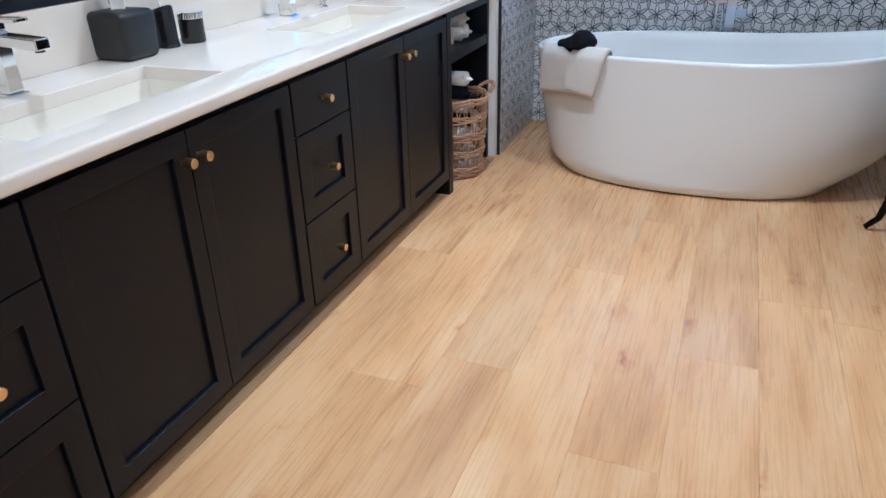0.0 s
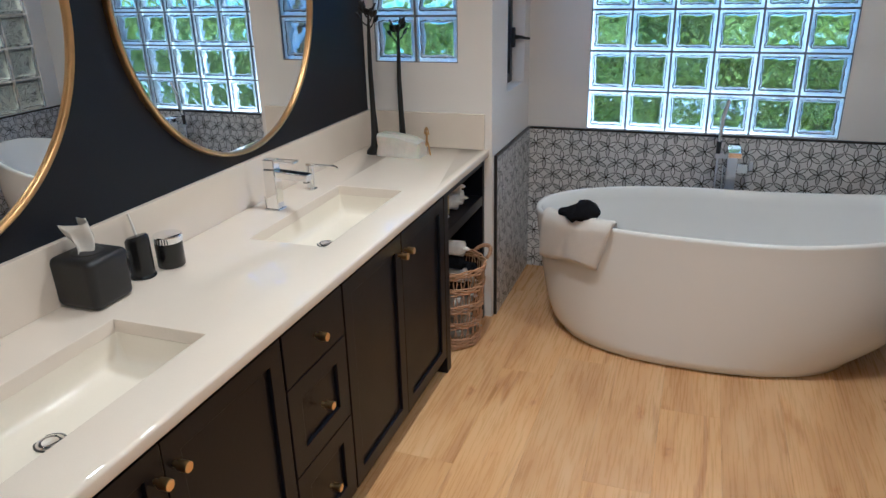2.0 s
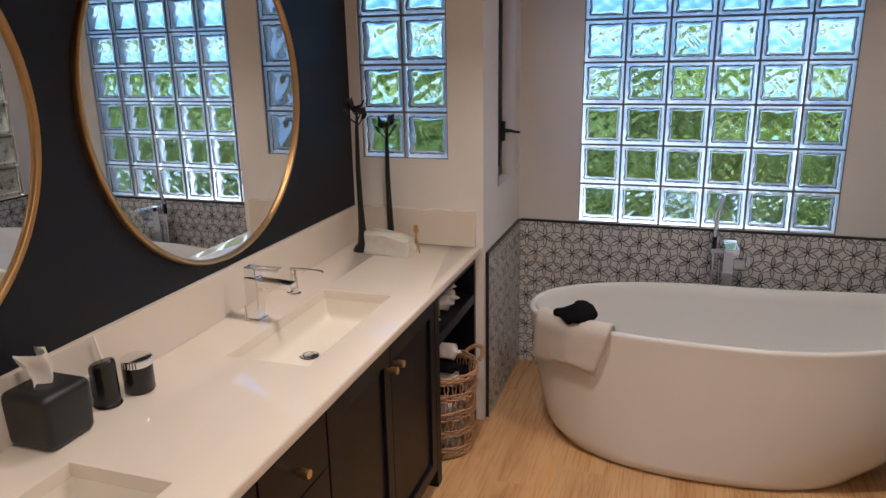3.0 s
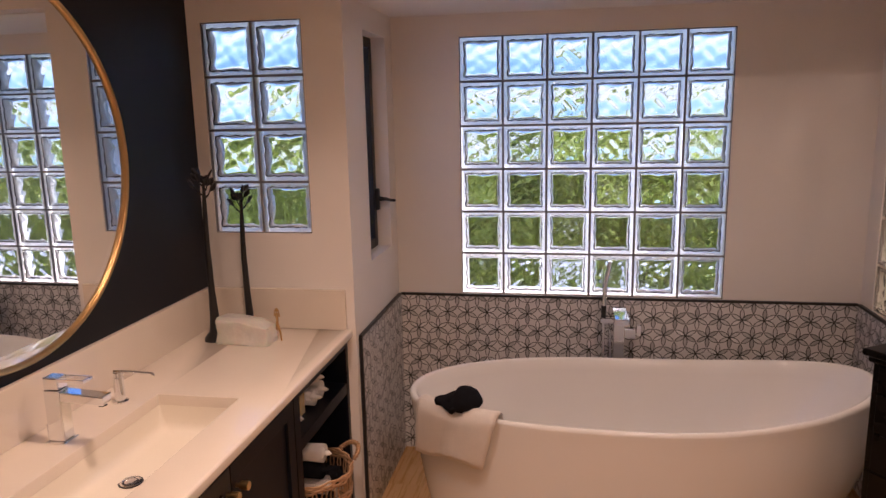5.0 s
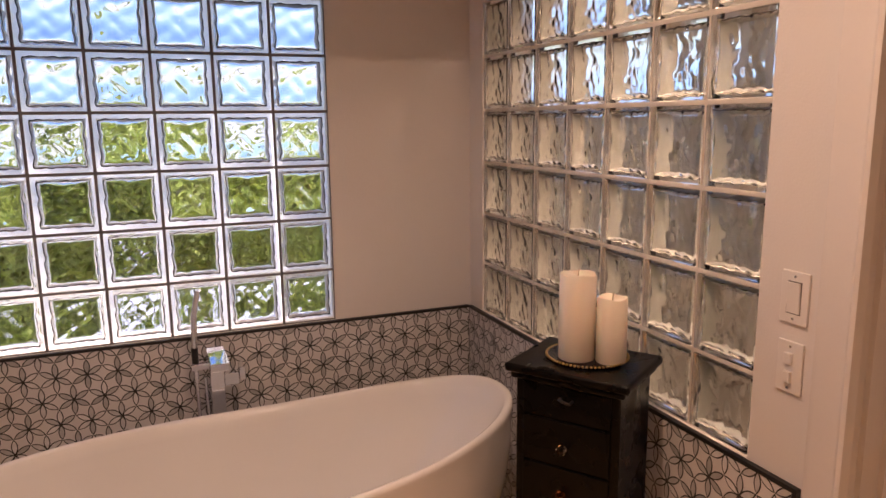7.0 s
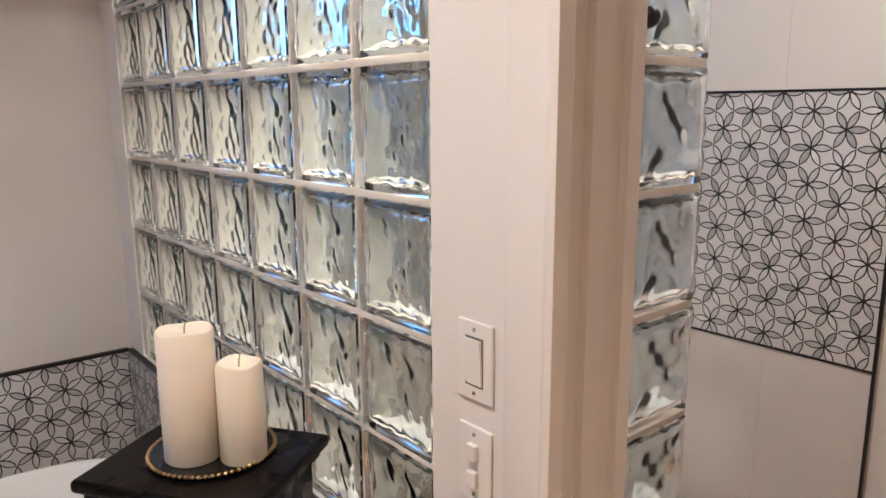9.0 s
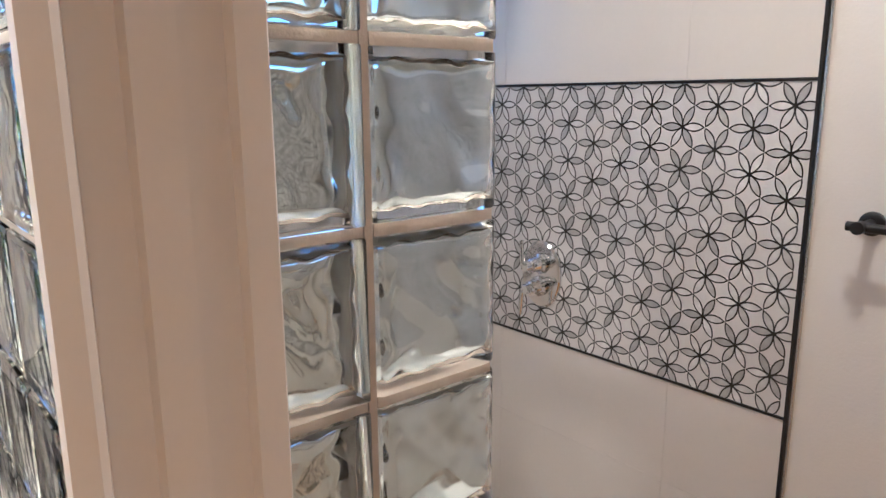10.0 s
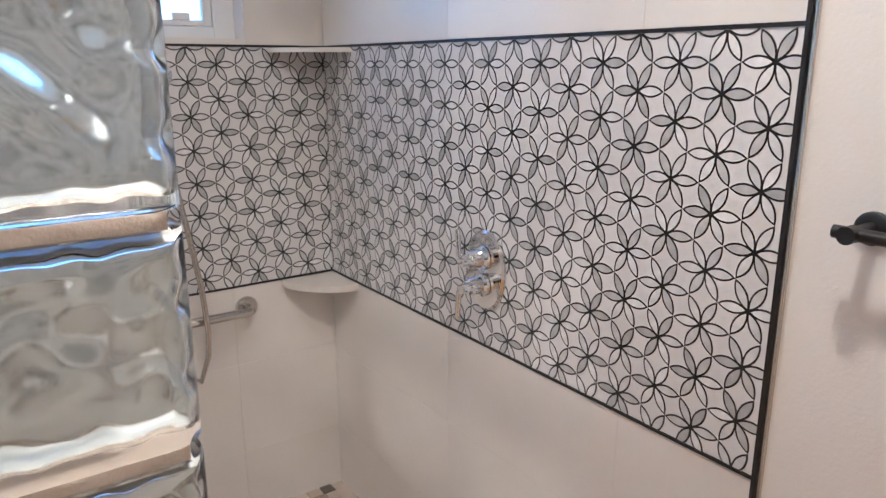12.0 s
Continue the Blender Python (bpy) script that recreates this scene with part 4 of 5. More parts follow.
def basin_faucet(y):
    u = thing("basin_faucet", (-1.115, y, TOP), "square chrome single-lever basin faucet", "faucet", "basin faucets")
    x = -1.115
    part("base", box(x - 0.029, x + 0.029, y - 0.029, y + 0.029, TOP + 0.0003, TOP + 0.006, 0.002), M_CHROME, u)
    part("column", box(x - 0.0235, x + 0.0235, y - 0.0205, y + 0.0205, TOP + 0.006, TOP + 0.148, 0.003, 3), M_CHROME, u)
    b = box(x + 0.0237, x + 0.148, y - 0.020, y + 0.020, TOP + 0.120, TOP + 0.1455, 0.003, 3)
    for v in b.verts:
        v.co.z -= max(0, v.co.x - x) * 0.05
    spout = part("spout", b, M_CHROME, u)
    part("aerator", lathe([(0.0, 0.0), (0.010, 0.0), (0.011, -0.006), (0.0, -0.006)], (x + 0.134, y, TOP + 0.1135), 20), M_EDGE, spout, "dark aerator under the spout")
    b = box(x - 0.022, x + 0.022, y - 0.019, y + 0.019, TOP + 0.1495, TOP + 0.183, 0.003, 3)
    lever = part("lever", b, M_CHROME, u)
    b = box(x + 0.0222, x + 0.100, y - 0.019, y - 0.0135, TOP + 0.172, TOP + 0.181, 0.0015)
    b = box(x + 0.0222, x + 0.100, y + 0.0135, y + 0.019, TOP + 0.172, TOP + 0.181, 0.0015, bm=b)
    b = box(x + 0.093, x + 0.100, y - 0.0134, y + 0.0134, TOP + 0.1722, TOP + 0.1808, 0.0015, bm=b)
    part("loop", b, M_CHROME, lever, "open loop chrome handle")
    part("pop_up_rod", tube([(x - 0.036, y - 0.004, TOP + 0.0003), (x - 0.038, y - 0.004, TOP + 0.045)], 0.0028, 8), M_CHROME, u)


basin_faucet(2.80)
basin_faucet(1.575)


def soap_pump(y):
    x = -1.118
    u = thing("soap_dispenser", (x, y, TOP), "chrome deck-mounted soap dispenser with long spout", "soap dispenser", "soap dispensers")
    part("body", lathe([(0.0, 0.0), (0.024, 0.0), (0.024, 0.004), (0.0155, 0.007), (0.0155, 0.078), (0.014, 0.080), (0.014, 0.094), (0.0, 0.095)], (x, y, TOP + 0.0003), 24), M_CHROME, u, smooth=35)
    part("spout", tube([(x - 0.012, y, TOP + 0.094), (x + 0.04, y, TOP + 0.097), (x + 0.112, y, TOP + 0.096), (x + 0.122, y, TOP + 0.090)], [0.006, 0.0048, 0.004, 0.0036], 10), M_CHROME, u, smooth=50)


soap_pump(3.06)

# tissue box
tx, ty = -1.157, 2.008
u = thing("tissue_box", (tx, ty, TOP), "matte black cube tissue box cover with white tissue", "tissue box")
b = box(tx - 0.066, tx + 0.066, ty - 0.066, ty + 0.066, TOP + 0.0004, TOP + 0.135, 0.019, 5)
for v in b.verts:
    k = 1 + 0.05 * (v.co.z - TOP) / 0.132
    v.co.x, v.co.y = tx + (v.co.x - tx) * k, ty + (v.co.y - ty) * k
part("cover", b, M_BLACKMAT, u, smooth=40)
part("opening", lathe([(0.0, 0.0), (0.0, 0.0012), (0.036, 0.0012), (0.040, 0.0), (0.0, 0.0)], (tx, ty, TOP + 0.1351), 28), M_EDGE, u)
b = bmesh.new()
grid = {}
for i in range(15):
    for j in range(13):
        s, t = i / 14 * 2 - 1, j / 12
        w = 0.030 + 0.008 * math.sin(2.5 * t)
        fold = 0.014 * math.sin(6 * s + 2 * t) * (0.4 + t)
        q = Vector((tx + fold + 0.016 * math.sin(4 * s + 1) * (0.5 + t) - 0.010 * t, ty + s * w * 0.95 + 0.006 * math.sin(5 * t), TOP + 0.128 + 0.088 * t * (1 - 0.12 * s * s + 0.10 * s) + 0.004 * math.sin(6 * s)))
        grid[i, j] = b.verts.new(q + smooth_noise(q, 30, 0.004))
for i in range(14):
    for j in range(12):
        b.faces.new((grid[i, j], grid[i + 1, j], grid[i + 1, j + 1], grid[i, j + 1]))
part("tissue", b, M_PAPER, u, "crumpled white tissue", smooth=True)

# black oval bottle, lidded cup and charger stick
u = thing("black_canister", (-1.150, 2.172, TOP), "glossy black oval canister with slanted top", "canister")
b = lathe([(0.0, 0.0), (0.038, 0.0), (0.040, 0.003), (0.038, 0.008), (0.036, 0.010), (0.037, 0.10), (0.036, 0.112), (0.030, 0.118), (0.0, 0.120)], (0, 0, 0), 32)
for v in b.verts:
    v.co.z += (v.co.x * 0.25 if v.co.z > 0.08 else 0)
    v.co.x, v.co.y = -1.150 + v.co.x * 0.9 - 0.10 * v.co.z * 0.3, 2.172 + v.co.y * 0.85
    v.co.z += TOP + 0.0004
part("body", b, M_BLACKPL, u, smooth=40)
part("indicator", box(-1.1200, -1.1192, 2.1705, 2.1735, TOP + 0.052, TOP + 0.058), M_WHITEFRAME, u, "tiny pale blue indicator")
u = thing("lidded_cup", (-1.128, 2.262, TOP), "dark glass cup with polished chrome lid", "cup")
part("cup", lathe([(0.0, 0.0), (0.036, 0.0), (0.0385, 0.003), (0.0385, 0.074), (0.0, 0.074)], (-1.128, 2.262, TOP + 0.0004), 36), M_BLACKPL, u, smooth=40)
b = lathe([(0.0, 0.0), (0.0400, 0.0), (0.0412, 0.003), (0.0412, 0.017), (0.0390, 0.020), (0.0, 0.0215)], (-1.128, 2.262, TOP + 0.0748), 72)
for v in b.verts:  # knurled rim
    d = Vector((v.co.x + 1.128, v.co.y - 2.262))
    if d.length > 0.0395 and round(math.atan2(d.y, d.x) / (math.pi / 36)) % 2:
        v.co.x, v.co.y = -1.128 + d.x * 0.975, 2.262 + d.y * 0.975
part("lid", b, M_CHROME, u, "polished chrome lid with a knurled rim", smooth=20)
u = thing("toothbrush_charger", (-1.195, 2.20, TOP), "white charger stand with slim brush against the upstand", "charger")
part("stand", box(-1.213, -1.180, 2.10, 2.185, TOP + 0.0004, TOP + 0.07, 0.006, 3), M_PLATE, u)
part("brush", tube([(-1.196, 2.215, TOP + 0.0004), (-1.198, 2.218, TOP + 0.10), (-1.204, 2.210, TOP + 0.165)], [0.005, 0.0045, 0.003], 10), M_PLATE, u)


# tree sculptures
def tree_sculpture(x, y, top, seed, base_r):
    u = thing("tree_sculpture", (x, y, TOP), "tall black metal tree candlestick with leafy tip", "sculpture", "tree sculptures")
    h = top - TOP
    rr = random.Random(seed)
    pts = [(x, y, TOP + 0.0005), (x, y, TOP + 0.010), (x + 0.002, y, TOP + 0.035), (x + 0.003, y, TOP + 0.09), (x, y, TOP + 0.3 * h), (x - 0.003, y, TOP + 0.55 * h), (x, y, TOP + 0.8 * h), (x + 0.004, y, TOP + 0.94 * h)]
    part("trunk", tube(pts, [base_r, base_r * 0.95, base_r * 0.52, base_r * 0.42, 0.0125, 0.0105, 0.008, 0.004], 14), M_BLACK, u, smooth=60)
    for k in range(7):
        f = 0.83 + 0.11 * k / 6
        a = k * 2.4 + seed
        ln = (0.042 - 0.022 * k / 6) * rr.uniform(0.8, 1.15)
        p0 = Vector((x, y, TOP + f * h))
        p1 = p0 + Vector((math.cos(a) * ln * 0.75, math.sin(a) * ln * 0.75, ln * 0.75))
        br = part("branch", tube([p0, (p0 + p1) / 2 + Vector((math.cos(a), math.sin(a), -0.4)) * ln * 0.1, p1], [0.004, 0.003, 0.002], 7), M_BLACK, u)
        for m in range(2):
            d = (p1 - p0).normalized()
            side = d.cross(Vector((0, 0, 1))).normalized() * (1 if m else -1)
            d = (d + side * 0.55 + Vector((0, 0, 0.4))).normalized()
            wv = d.cross(Vector((math.cos(a), math.sin(a), 0.2))).normalized()
            nv = d.cross(wv)
            b = bmesh.new()
            rings = []
            for t, w in ((0.0, 0.002), (0.25, 0.0105), (0.5, 0.013), (0.75, 0.0095), (1.0, 0.001)):
                c = p1 + d * (t * 0.038)
                rings.append([b.verts.new(c + wv * w * math.cos(q) + nv * 0.003 * math.sin(q)) for q in (0, 1.57, 3.14, 4.71)])
            for lo, hi in zip(rings, rings[1:]):
                for q in range(4):
                    b.faces.new((lo[q], lo[(q + 1) % 4], hi[(q + 1) % 4], hi[q]))
            part("leaf", b, M_BLACK, br, smooth=True)


tree_sculpture(-1.118, 3.66, 1.520, 1, 0.042)
tree_sculpture(-1.030, 3.775, 1.440, 4, 0.034)

# selenite block with a small gold figure
u = thing("crystal_block", (-0.985, 3.64, TOP), "rough translucent white crystal block", "crystal")
b = box(-1.085, -0.880, 3.60, 3.70, TOP + 0.0004, TOP + 0.092, 0.006, 2)
bmesh.ops.subdivide_edges(b, edges=list(b.edges), cuts=3, use_grid_fill=True)
for v in b.verts:
    if v.co.z > TOP + 0.002:
        v.co += smooth_noise(v.co, 14, 0.014) + smooth_noise(Vector((v.co.x * 0.3, v.co.y * 0.3, v.co.z * 2.0)), 45, 0.008)
        v.co.z = max(v.co.z, TOP + 0.002)
        v.co.z -= 0.018 * max(0, (v.co.x + 0.985) / 0.09)
M_SELEN = material("selenite", (0.88, 0.85, 0.78), 0.2, spots=0.12, spot_scale=30, grain=0.05, subsurface=0.5, bump=0.003, bump_scale=45)
M_SELEN.node_tree.nodes["Principled BSDF"].inputs["Transmission Weight"].default_value = 0.3
part("crystal", b, M_SELEN, u, smooth=20)
u = thing("gold_figurine", (-0.875, 3.690, TOP), "small gold figurine leaning on the crystal block", "figurine")
fg = Vector((-0.875, 3.690, TOP + 0.0005))
b = tube([fg + Vector(q) for q in ((0, 0, 0.062), (0.001, 0, 0.080), (-0.001, 0, 0.098), (0, 0, 0.108))], [0.0055, 0.0045, 0.0075, 0.003], 10)
b = lathe([(0.0, 0.0), (0.006, 0.004), (0.0068, 0.009), (0.005, 0.015), (0.0, 0.018)], fg + Vector((0, 0, 0.108)), 12, bm=b)
for q in ((0.020, -0.012, 0), (-0.016, 0.008, 0)):
    b = tube([fg + Vector((0, 0, 0.066)), fg + Vector(q) * 0.5 + Vector((0.002, 0, 0.034)), fg + Vector(q)], [0.005, 0.004, 0.0032], 8, bm=b)
for q in (1, -1):
    b = tube([fg + Vector((0, 0, 0.100)), fg + Vector((0.013 * q, -0.004 * q, 0.092)), fg + Vector((0.007 * q, 0, 0.118))], [0.0032, 0.0028, 0.002], 7, bm=b)
part("figure", b, M_GOLD, u, smooth=50)


# ---- towels ----
def rolled_towel(name, a, c, r, mat, label, seed=0):
    """A rolled towel from a to c with a spiral end."""
    a, c = Vector(a), Vector(c)
    d = (c - a).normalized()
    s = d.cross(Vector((0, 0, 1))).normalized()
    upv = s.cross(d)
    b = bmesh.new()
    rings = []
    n = 40
    prof = [(0.0, 0.03), (0.25, 0.018), (0.3, 0.0), (0.6, 0.002), (0.66, -0.006), (0.92, -0.008), (1.0, -0.0)]
    length = (c - a).length
    stations = [(k, -h) for k, h in prof] + [(1.02, length * 0.3), (0.99, length * 0.6)] + [(k, length + h) for k, h in reversed(prof)]
    for k, h in stations:
        ring = []
        for i in range(n):
            q = 2 * math.pi * i / n
            rad = r * k * (1 + 0.05 * math.sin(3 * q + seed) + (0.06 if i == 3 else 0))
            ring.append(b.verts.new(a + d * h + (s * math.cos(q) + upv * math.sin(q) * 0.92) * max(rad, 0.0005)))
        rings.append(ring)
    for lo, hi in zip(rings, rings[1:]):
        for i in range(n):
            j = (i + 1) % n
            b.faces.new((lo[i], lo[j], hi[j], hi[i]))
    for v in b.verts:
        v.co += smooth_noise(v.co, 60, 0.002)
    ob = part(name, b, mat, None, smooth=True)
    return tagged(ob, label, "towel", "rolled towels")


SH = 0.6445
for k, (y, z) in enumerate(((3.40, SH + 0.034), (3.585, SH + 0.036), (3.66, SH + 0.036), (3.62, SH + 0.101))):
    rolled_towel("rolled_towel", (-0.90, y, z), (-0.70, y, z), 0.035, M_TOWEL, "rolled white terry towel on the open shelf", k)
u = thing("toiletry_bottle", (-0.73, 3.505, SH), "small clear toiletry bottle with white cap on the shelf", "bottle")
part("bottle", box(-0.745, -0.715, 3.485, 3.525, SH + 0.0005, SH + 0.082, 0.004), material("amber_soap", (0.55, 0.42, 0.22), 0.2, spots=0.05), u)
part("cap", lathe([(0.0, 0.0), (0.011, 0.0), (0.011, 0.018), (0.0, 0.019)], (-0.73, 3.505, SH + 0.0825), 18), M_PLATE, u, "white cap")

# ---- wicker basket ----
bx, by, bh = -0.735, 3.585, 0.40
u = thing("wicker_basket", (bx, by, 0), "tall open-weave natural wicker basket with loop handles", "basket")


def basket_r(z):
    return 0.128 + 0.030 * (z / bh) ** 0.9


b = None
rr = random.Random(8)
for z0, count in ((0.012, 6), (0.115, 4), (0.195, 5), (0.29, 4), (0.372, 4)):
    for k in range(count):
        z = z0 + k * 0.0085
        ph = rr.uniform(0, 6.28)
        pts = []
        for i in range(56):
            a = 2 * math.pi * i / 56
            rad = basket_r(z) + 0.0045 * math.sin(14 * a + (k % 2) * math.pi) + rr.uniform(-0.0008, 0.0008)
            pts.append((bx + rad * math.cos(a), by + rad * math.sin(a), z + 0.003 * math.sin(7 * a + ph)))
        b = tube(pts, 0.0044, 6, bm=b, closed=True)
part("weave", b, M_WICKER, u, "woven rattan bands", smooth=True)
b = None
for i in range(28):
    a = 2 * math.pi * i / 28
    for s in (1, -1):
        pts = []
        for j in range(9):
            z = 0.008 + (bh - 0.012) * j / 8
            aa = a + s * 0.06 * math.sin(j * math.pi / 2)
            rad = basket_r(z) - 0.001
            pts.append((bx + rad * math.cos(aa), by + rad * math.sin(aa), z))
        b = tube(pts, 0.0028, 5, bm=b)
part("upright_weave", b, M_WICKER, u, smooth=True)
part("base", lathe([(0.0, 0.004), (0.0, 0.012), (0.126, 0.012), (0.126, 0.004), (0.0, 0.004)], (bx, by, 0), 36), M_WICKER, u)
for s in (1, -1):
    pts = []
    for i in range(14):
        q = math.pi * i / 13
        off = 0.055 * math.cos(q)
        out = basket_r(bh) + 0.045 * math.sin(q)
        ang = radians(48) if s > 0 else radians(228)
        pts.append((bx + out * math.cos(ang) - off * math.sin(ang), by + out * math.sin(ang) + off * math.cos(ang), bh - 0.004 + 0.035 * math.sin(q)))
    h = tube(pts, 0.0075, 8)
    for k in range(13):
        p0, p1 = Vector(pts[k]), Vector(pts[k + 1])
        m = (p0 + p1) / 2
        d = (p1 - p0).normalized()
        s1 = d.cross(Vector((0, 0, 1))).normalized()
        s2 = d.cross(s1)
        h = tube([m + (s1 * math.cos(t) + s2 * math.sin(t)) * 0.0085 + d * 0.004 * t / 3 for t in (0, 1.2, 2.4, 3.6, 4.8, 6.0)], 0.0028, 5, bm=h)
    part("handle", h, M_WICKER, u, "wrapped loop handle", smooth=True)
for k, (dx, dy, z, mat, lab) in enumerate(((0.0, -0.04, 0.06, M_TOWEL, "white"), (0.02, 0.05, 0.06, M_TOWEL, "white"), (-0.01, 0.0, 0.14, M_TOWEL, "white"), (0.0, 0.045, 0.215, M_TOWEL, "white"),
                                           (0.01, -0.05, 0.215, M_TOWEL, "white"), (0.0, 0.05, 0.29, M_TOWEL, "white"), (0.01, -0.04, 0.29, M_TOWELB, "black"), (0.0, -0.05, 0.355, M_TOWEL, "white"),
                                           (0.02, 0.035, 0.35, M_TOWELB, "black"), (-0.01, -0.055, 0.420, M_TOWELB, "black"), (-0.005, -0.05, 0.485, M_TOWEL, "white"))):
    rolled_towel("rolled_towel", (bx - 0.085 + dx, by + dy, z), (bx + 0.085 + dx, by + dy, z), 0.036, mat, "rolled %s terry towel stacked in the wicker basket" % lab, k)


# ---- towel and cloth on the tub ----
def tub_edge(a, out, z):
    c, s = math.cos(a), math.sin(a)
    e = 2 / 2.25
    px, py = math.copysign(abs(c) ** e, c), math.copysign(abs(s) ** e, s)
    nx, ny = px / 0.89, py / 0.40
    k = math.hypot(nx, ny) or 1
    f = max(0.0, min(1.0, (z - 0.04) / 0.540))
    xl, xr, hb = tub_wall(f)
    x = (xl + xr) / 2 + (xr - xl) / 2 * px
    return Vector((x + nx / k * out, TY + hb * py + ny / k * out, z))


def draped(a0, a1, drop, lift, n, seed, thick):
    """A cloth over the rim: inside a little, over, and down the outside."""
    b = bmesh.new()
    layers = []
    for side in (0, 1):
        g = {}
        for i in range(n + 1):
            a = a0 + (a1 - a0) * i / n
            px = math.cos(a)
            rim = RIM + (-0.016 * px * px if px < 0 else 0)
            fold = 0.006 * math.sin(9 * i / n + seed) + 0.003 * math.sin(23 * i / n)
            dr = drop * (1.0 + 0.10 * math.sin(5.0 * i / n + seed) - 0.12 * (1 - i / n))
            path = [(-0.075, rim - 0.07), (-0.06, rim - 0.025), (-0.045, rim + 0.004), (-0.03, rim + 0.012), (-0.01, rim + 0.014), (0.008, rim + 0.004)]
            path += [(0.014, rim - dr * k / 9) for k in range(1, 10)]
            for j, (o, z) in enumerate(path):
                t = max(0, (j - 5) / 9)
                q = tub_edge(a - 0.10 * t, o + lift + side * thick + fold * t, min(z, rim + 0.014) + side * thick * (0.6 if j < 6 else 0.0))
                q.z = z + side * (thick if j < 6 else 0) + lift * (1 if j < 6 else 0)
                q += smooth_noise(q, 45, 0.004)
                g[i, j] = b.verts.new(q)
        layers.append((g, len(path)))
    m = layers[0][1]
    for g, _ in layers:
        for i in range(n):
            for j in range(m - 1):
                b.faces.new((g[i, j], g[i + 1, j], g[i + 1, j + 1], g[i, j + 1]))
    (g0, _), (g1, _) = layers
    for i in range(n):
        for j in (0, m - 1):
            b.faces.new((g0[i, j], g0[i + 1, j], g1[i + 1, j], g1[i, j]))
    for j in range(m - 1):
        for i in (0, n):
            b.faces.new((g0[i, j], g0[i, j + 1], g1[i, j + 1], g1[i, j]))
    return b


tw = part("hand_towel", draped(radians(207), radians(239), 0.205, 0.003, 26, 1.0, 0.016), M_TOWEL, None, smooth=True)
tagged(tw, "folded white terry towel draped over the bathtub rim", "towel")
b = bmesh.new()
bmesh.ops.create_icosphere(b, subdivisions=4, radius=1)
c0 = tub_edge(radians(221), -0.03, RIM + 0.03)
for v in b.verts:
    x, y, z = v.co
    lump = 1 + 0.28 * math.sin(2.6 * x + 0.6) + 0.16 * noise.noise(Vector((x, y, z)) * 1.7)
    q = Vector((x * 0.096 + 0.03, y * 0.058 * lump - 0.018, max(z, -0.55) * 0.042 * lump + (0.012 if x > 0 else -0.004)))
    q = Matrix.Rotation(radians(-12), 3, "Z") @ q
    v.co = Vector((c0.x, c0.y, RIM + 0.028)) + q + smooth_noise(q, 50, 0.004)
tagged(part("wash_mitt", b, M_TOWELB, None, smooth=True), "bunched black terry wash cloth on the towel", "wash cloth")

# ---- floor-standing tub filler ----
fx, fy = 0.452, 4.475
u = thing("tub_filler", (fx, fy, 0), "square chrome floor-standing tub filler with hand shower", "tub faucet")
part("foot", box(fx - 0.05, fx + 0.05, fy - 0.05, fy + 0.05, 0.0005, 0.012, 0.003), M_CHROME, u)
part("column", box(fx - 0.024, fx + 0.024, fy - 0.024, fy + 0.024, 0.012, 0.775, 0.003), M_CHROME, u)
b = box(fx - 0.031, fx + 0.031, fy - 0.195, fy + 0.027, 0.776, 0.804, 0.003)
for v in b.verts:
    v.co.z += (fy - v.co.y) * 0.02
part("spout", b, M_CHROME, u)
part("mixer", box(fx + 0.0245, fx + 0.075, fy - 0.02, fy + 0.02, 0.665, 0.71, 0.003), M_CHROME, u)
part("lever", box(fx + 0.0755, fx + 0.095, fy - 0.055, fy + 0.012, 0.69, 0.74, 0.003), M_CHROME, u)
part("holder", box(fx - 0.085, fx - 0.0245, fy - 0.022, fy + 0.012, 0.735, 0.758, 0.003), M_CHROME, u)
wand = part("hand_shower", tube([(fx - 0.07, fy - 0.01, 0.69), (fx - 0.071, fy - 0.012, 0.80), (fx - 0.066, fy - 0.03, 0.94), (fx - 0.048, fy - 0.055, 1.035)], [0.009, 0.010, 0.011, 0.010], 12), M_CHROME, u, smooth=60)
part("grip", tube([(fx - 0.0705, fy - 0.0105, 0.76), (fx - 0.0705, fy - 0.014, 0.82)], [0.0115, 0.0118], 12), M_BLACK, wand, "dark grip sleeve")
part("hose", tube([(fx - 0.07, fy - 0.01, 0.69), (fx - 0.068, fy - 0.012, 0.5), (fx - 0.06, fy - 0.01, 0.3), (fx - 0.045, fy, 0.22), (fx - 0.03, fy, 0.3), (fx - 0.035, fy + 0.005, 0.55), (fx - 0.04, fy + 0.005, 0.70)], 0.0065, 10), M_CHROME, u, smooth=60)

# ---- candles on a tray ----
tray_c = (1.314, 3.412, 0.9853)
u = thing("round_tray", tray_c, "round black tray with beaded gold rim on the chest", "tray")
part("plate", lathe([(0.0, 0.0), (0.098, 0.0), (0.106, 0.005), (0.104, 0.007), (0.095, 0.003), (0.0, 0.003)], tray_c, 56), M_BLACKPL, u, smooth=40)
b = None
for i in range(64):
    a = 2 * math.pi * i / 64
    s = bmesh.new()
    bmesh.ops.create_icosphere(s, subdivisions=1, radius=0.0042)
    for v in s.verts:
        v.co += Vector((tray_c[0] + 0.1055 * math.cos(a), tray_c[1] + 0.1055 * math.sin(a), tray_c[2] + 0.0075))
    b = merge(b, s)
part("beaded_rim", b, M_BRASS, u, "gold beaded rim", smooth=True)


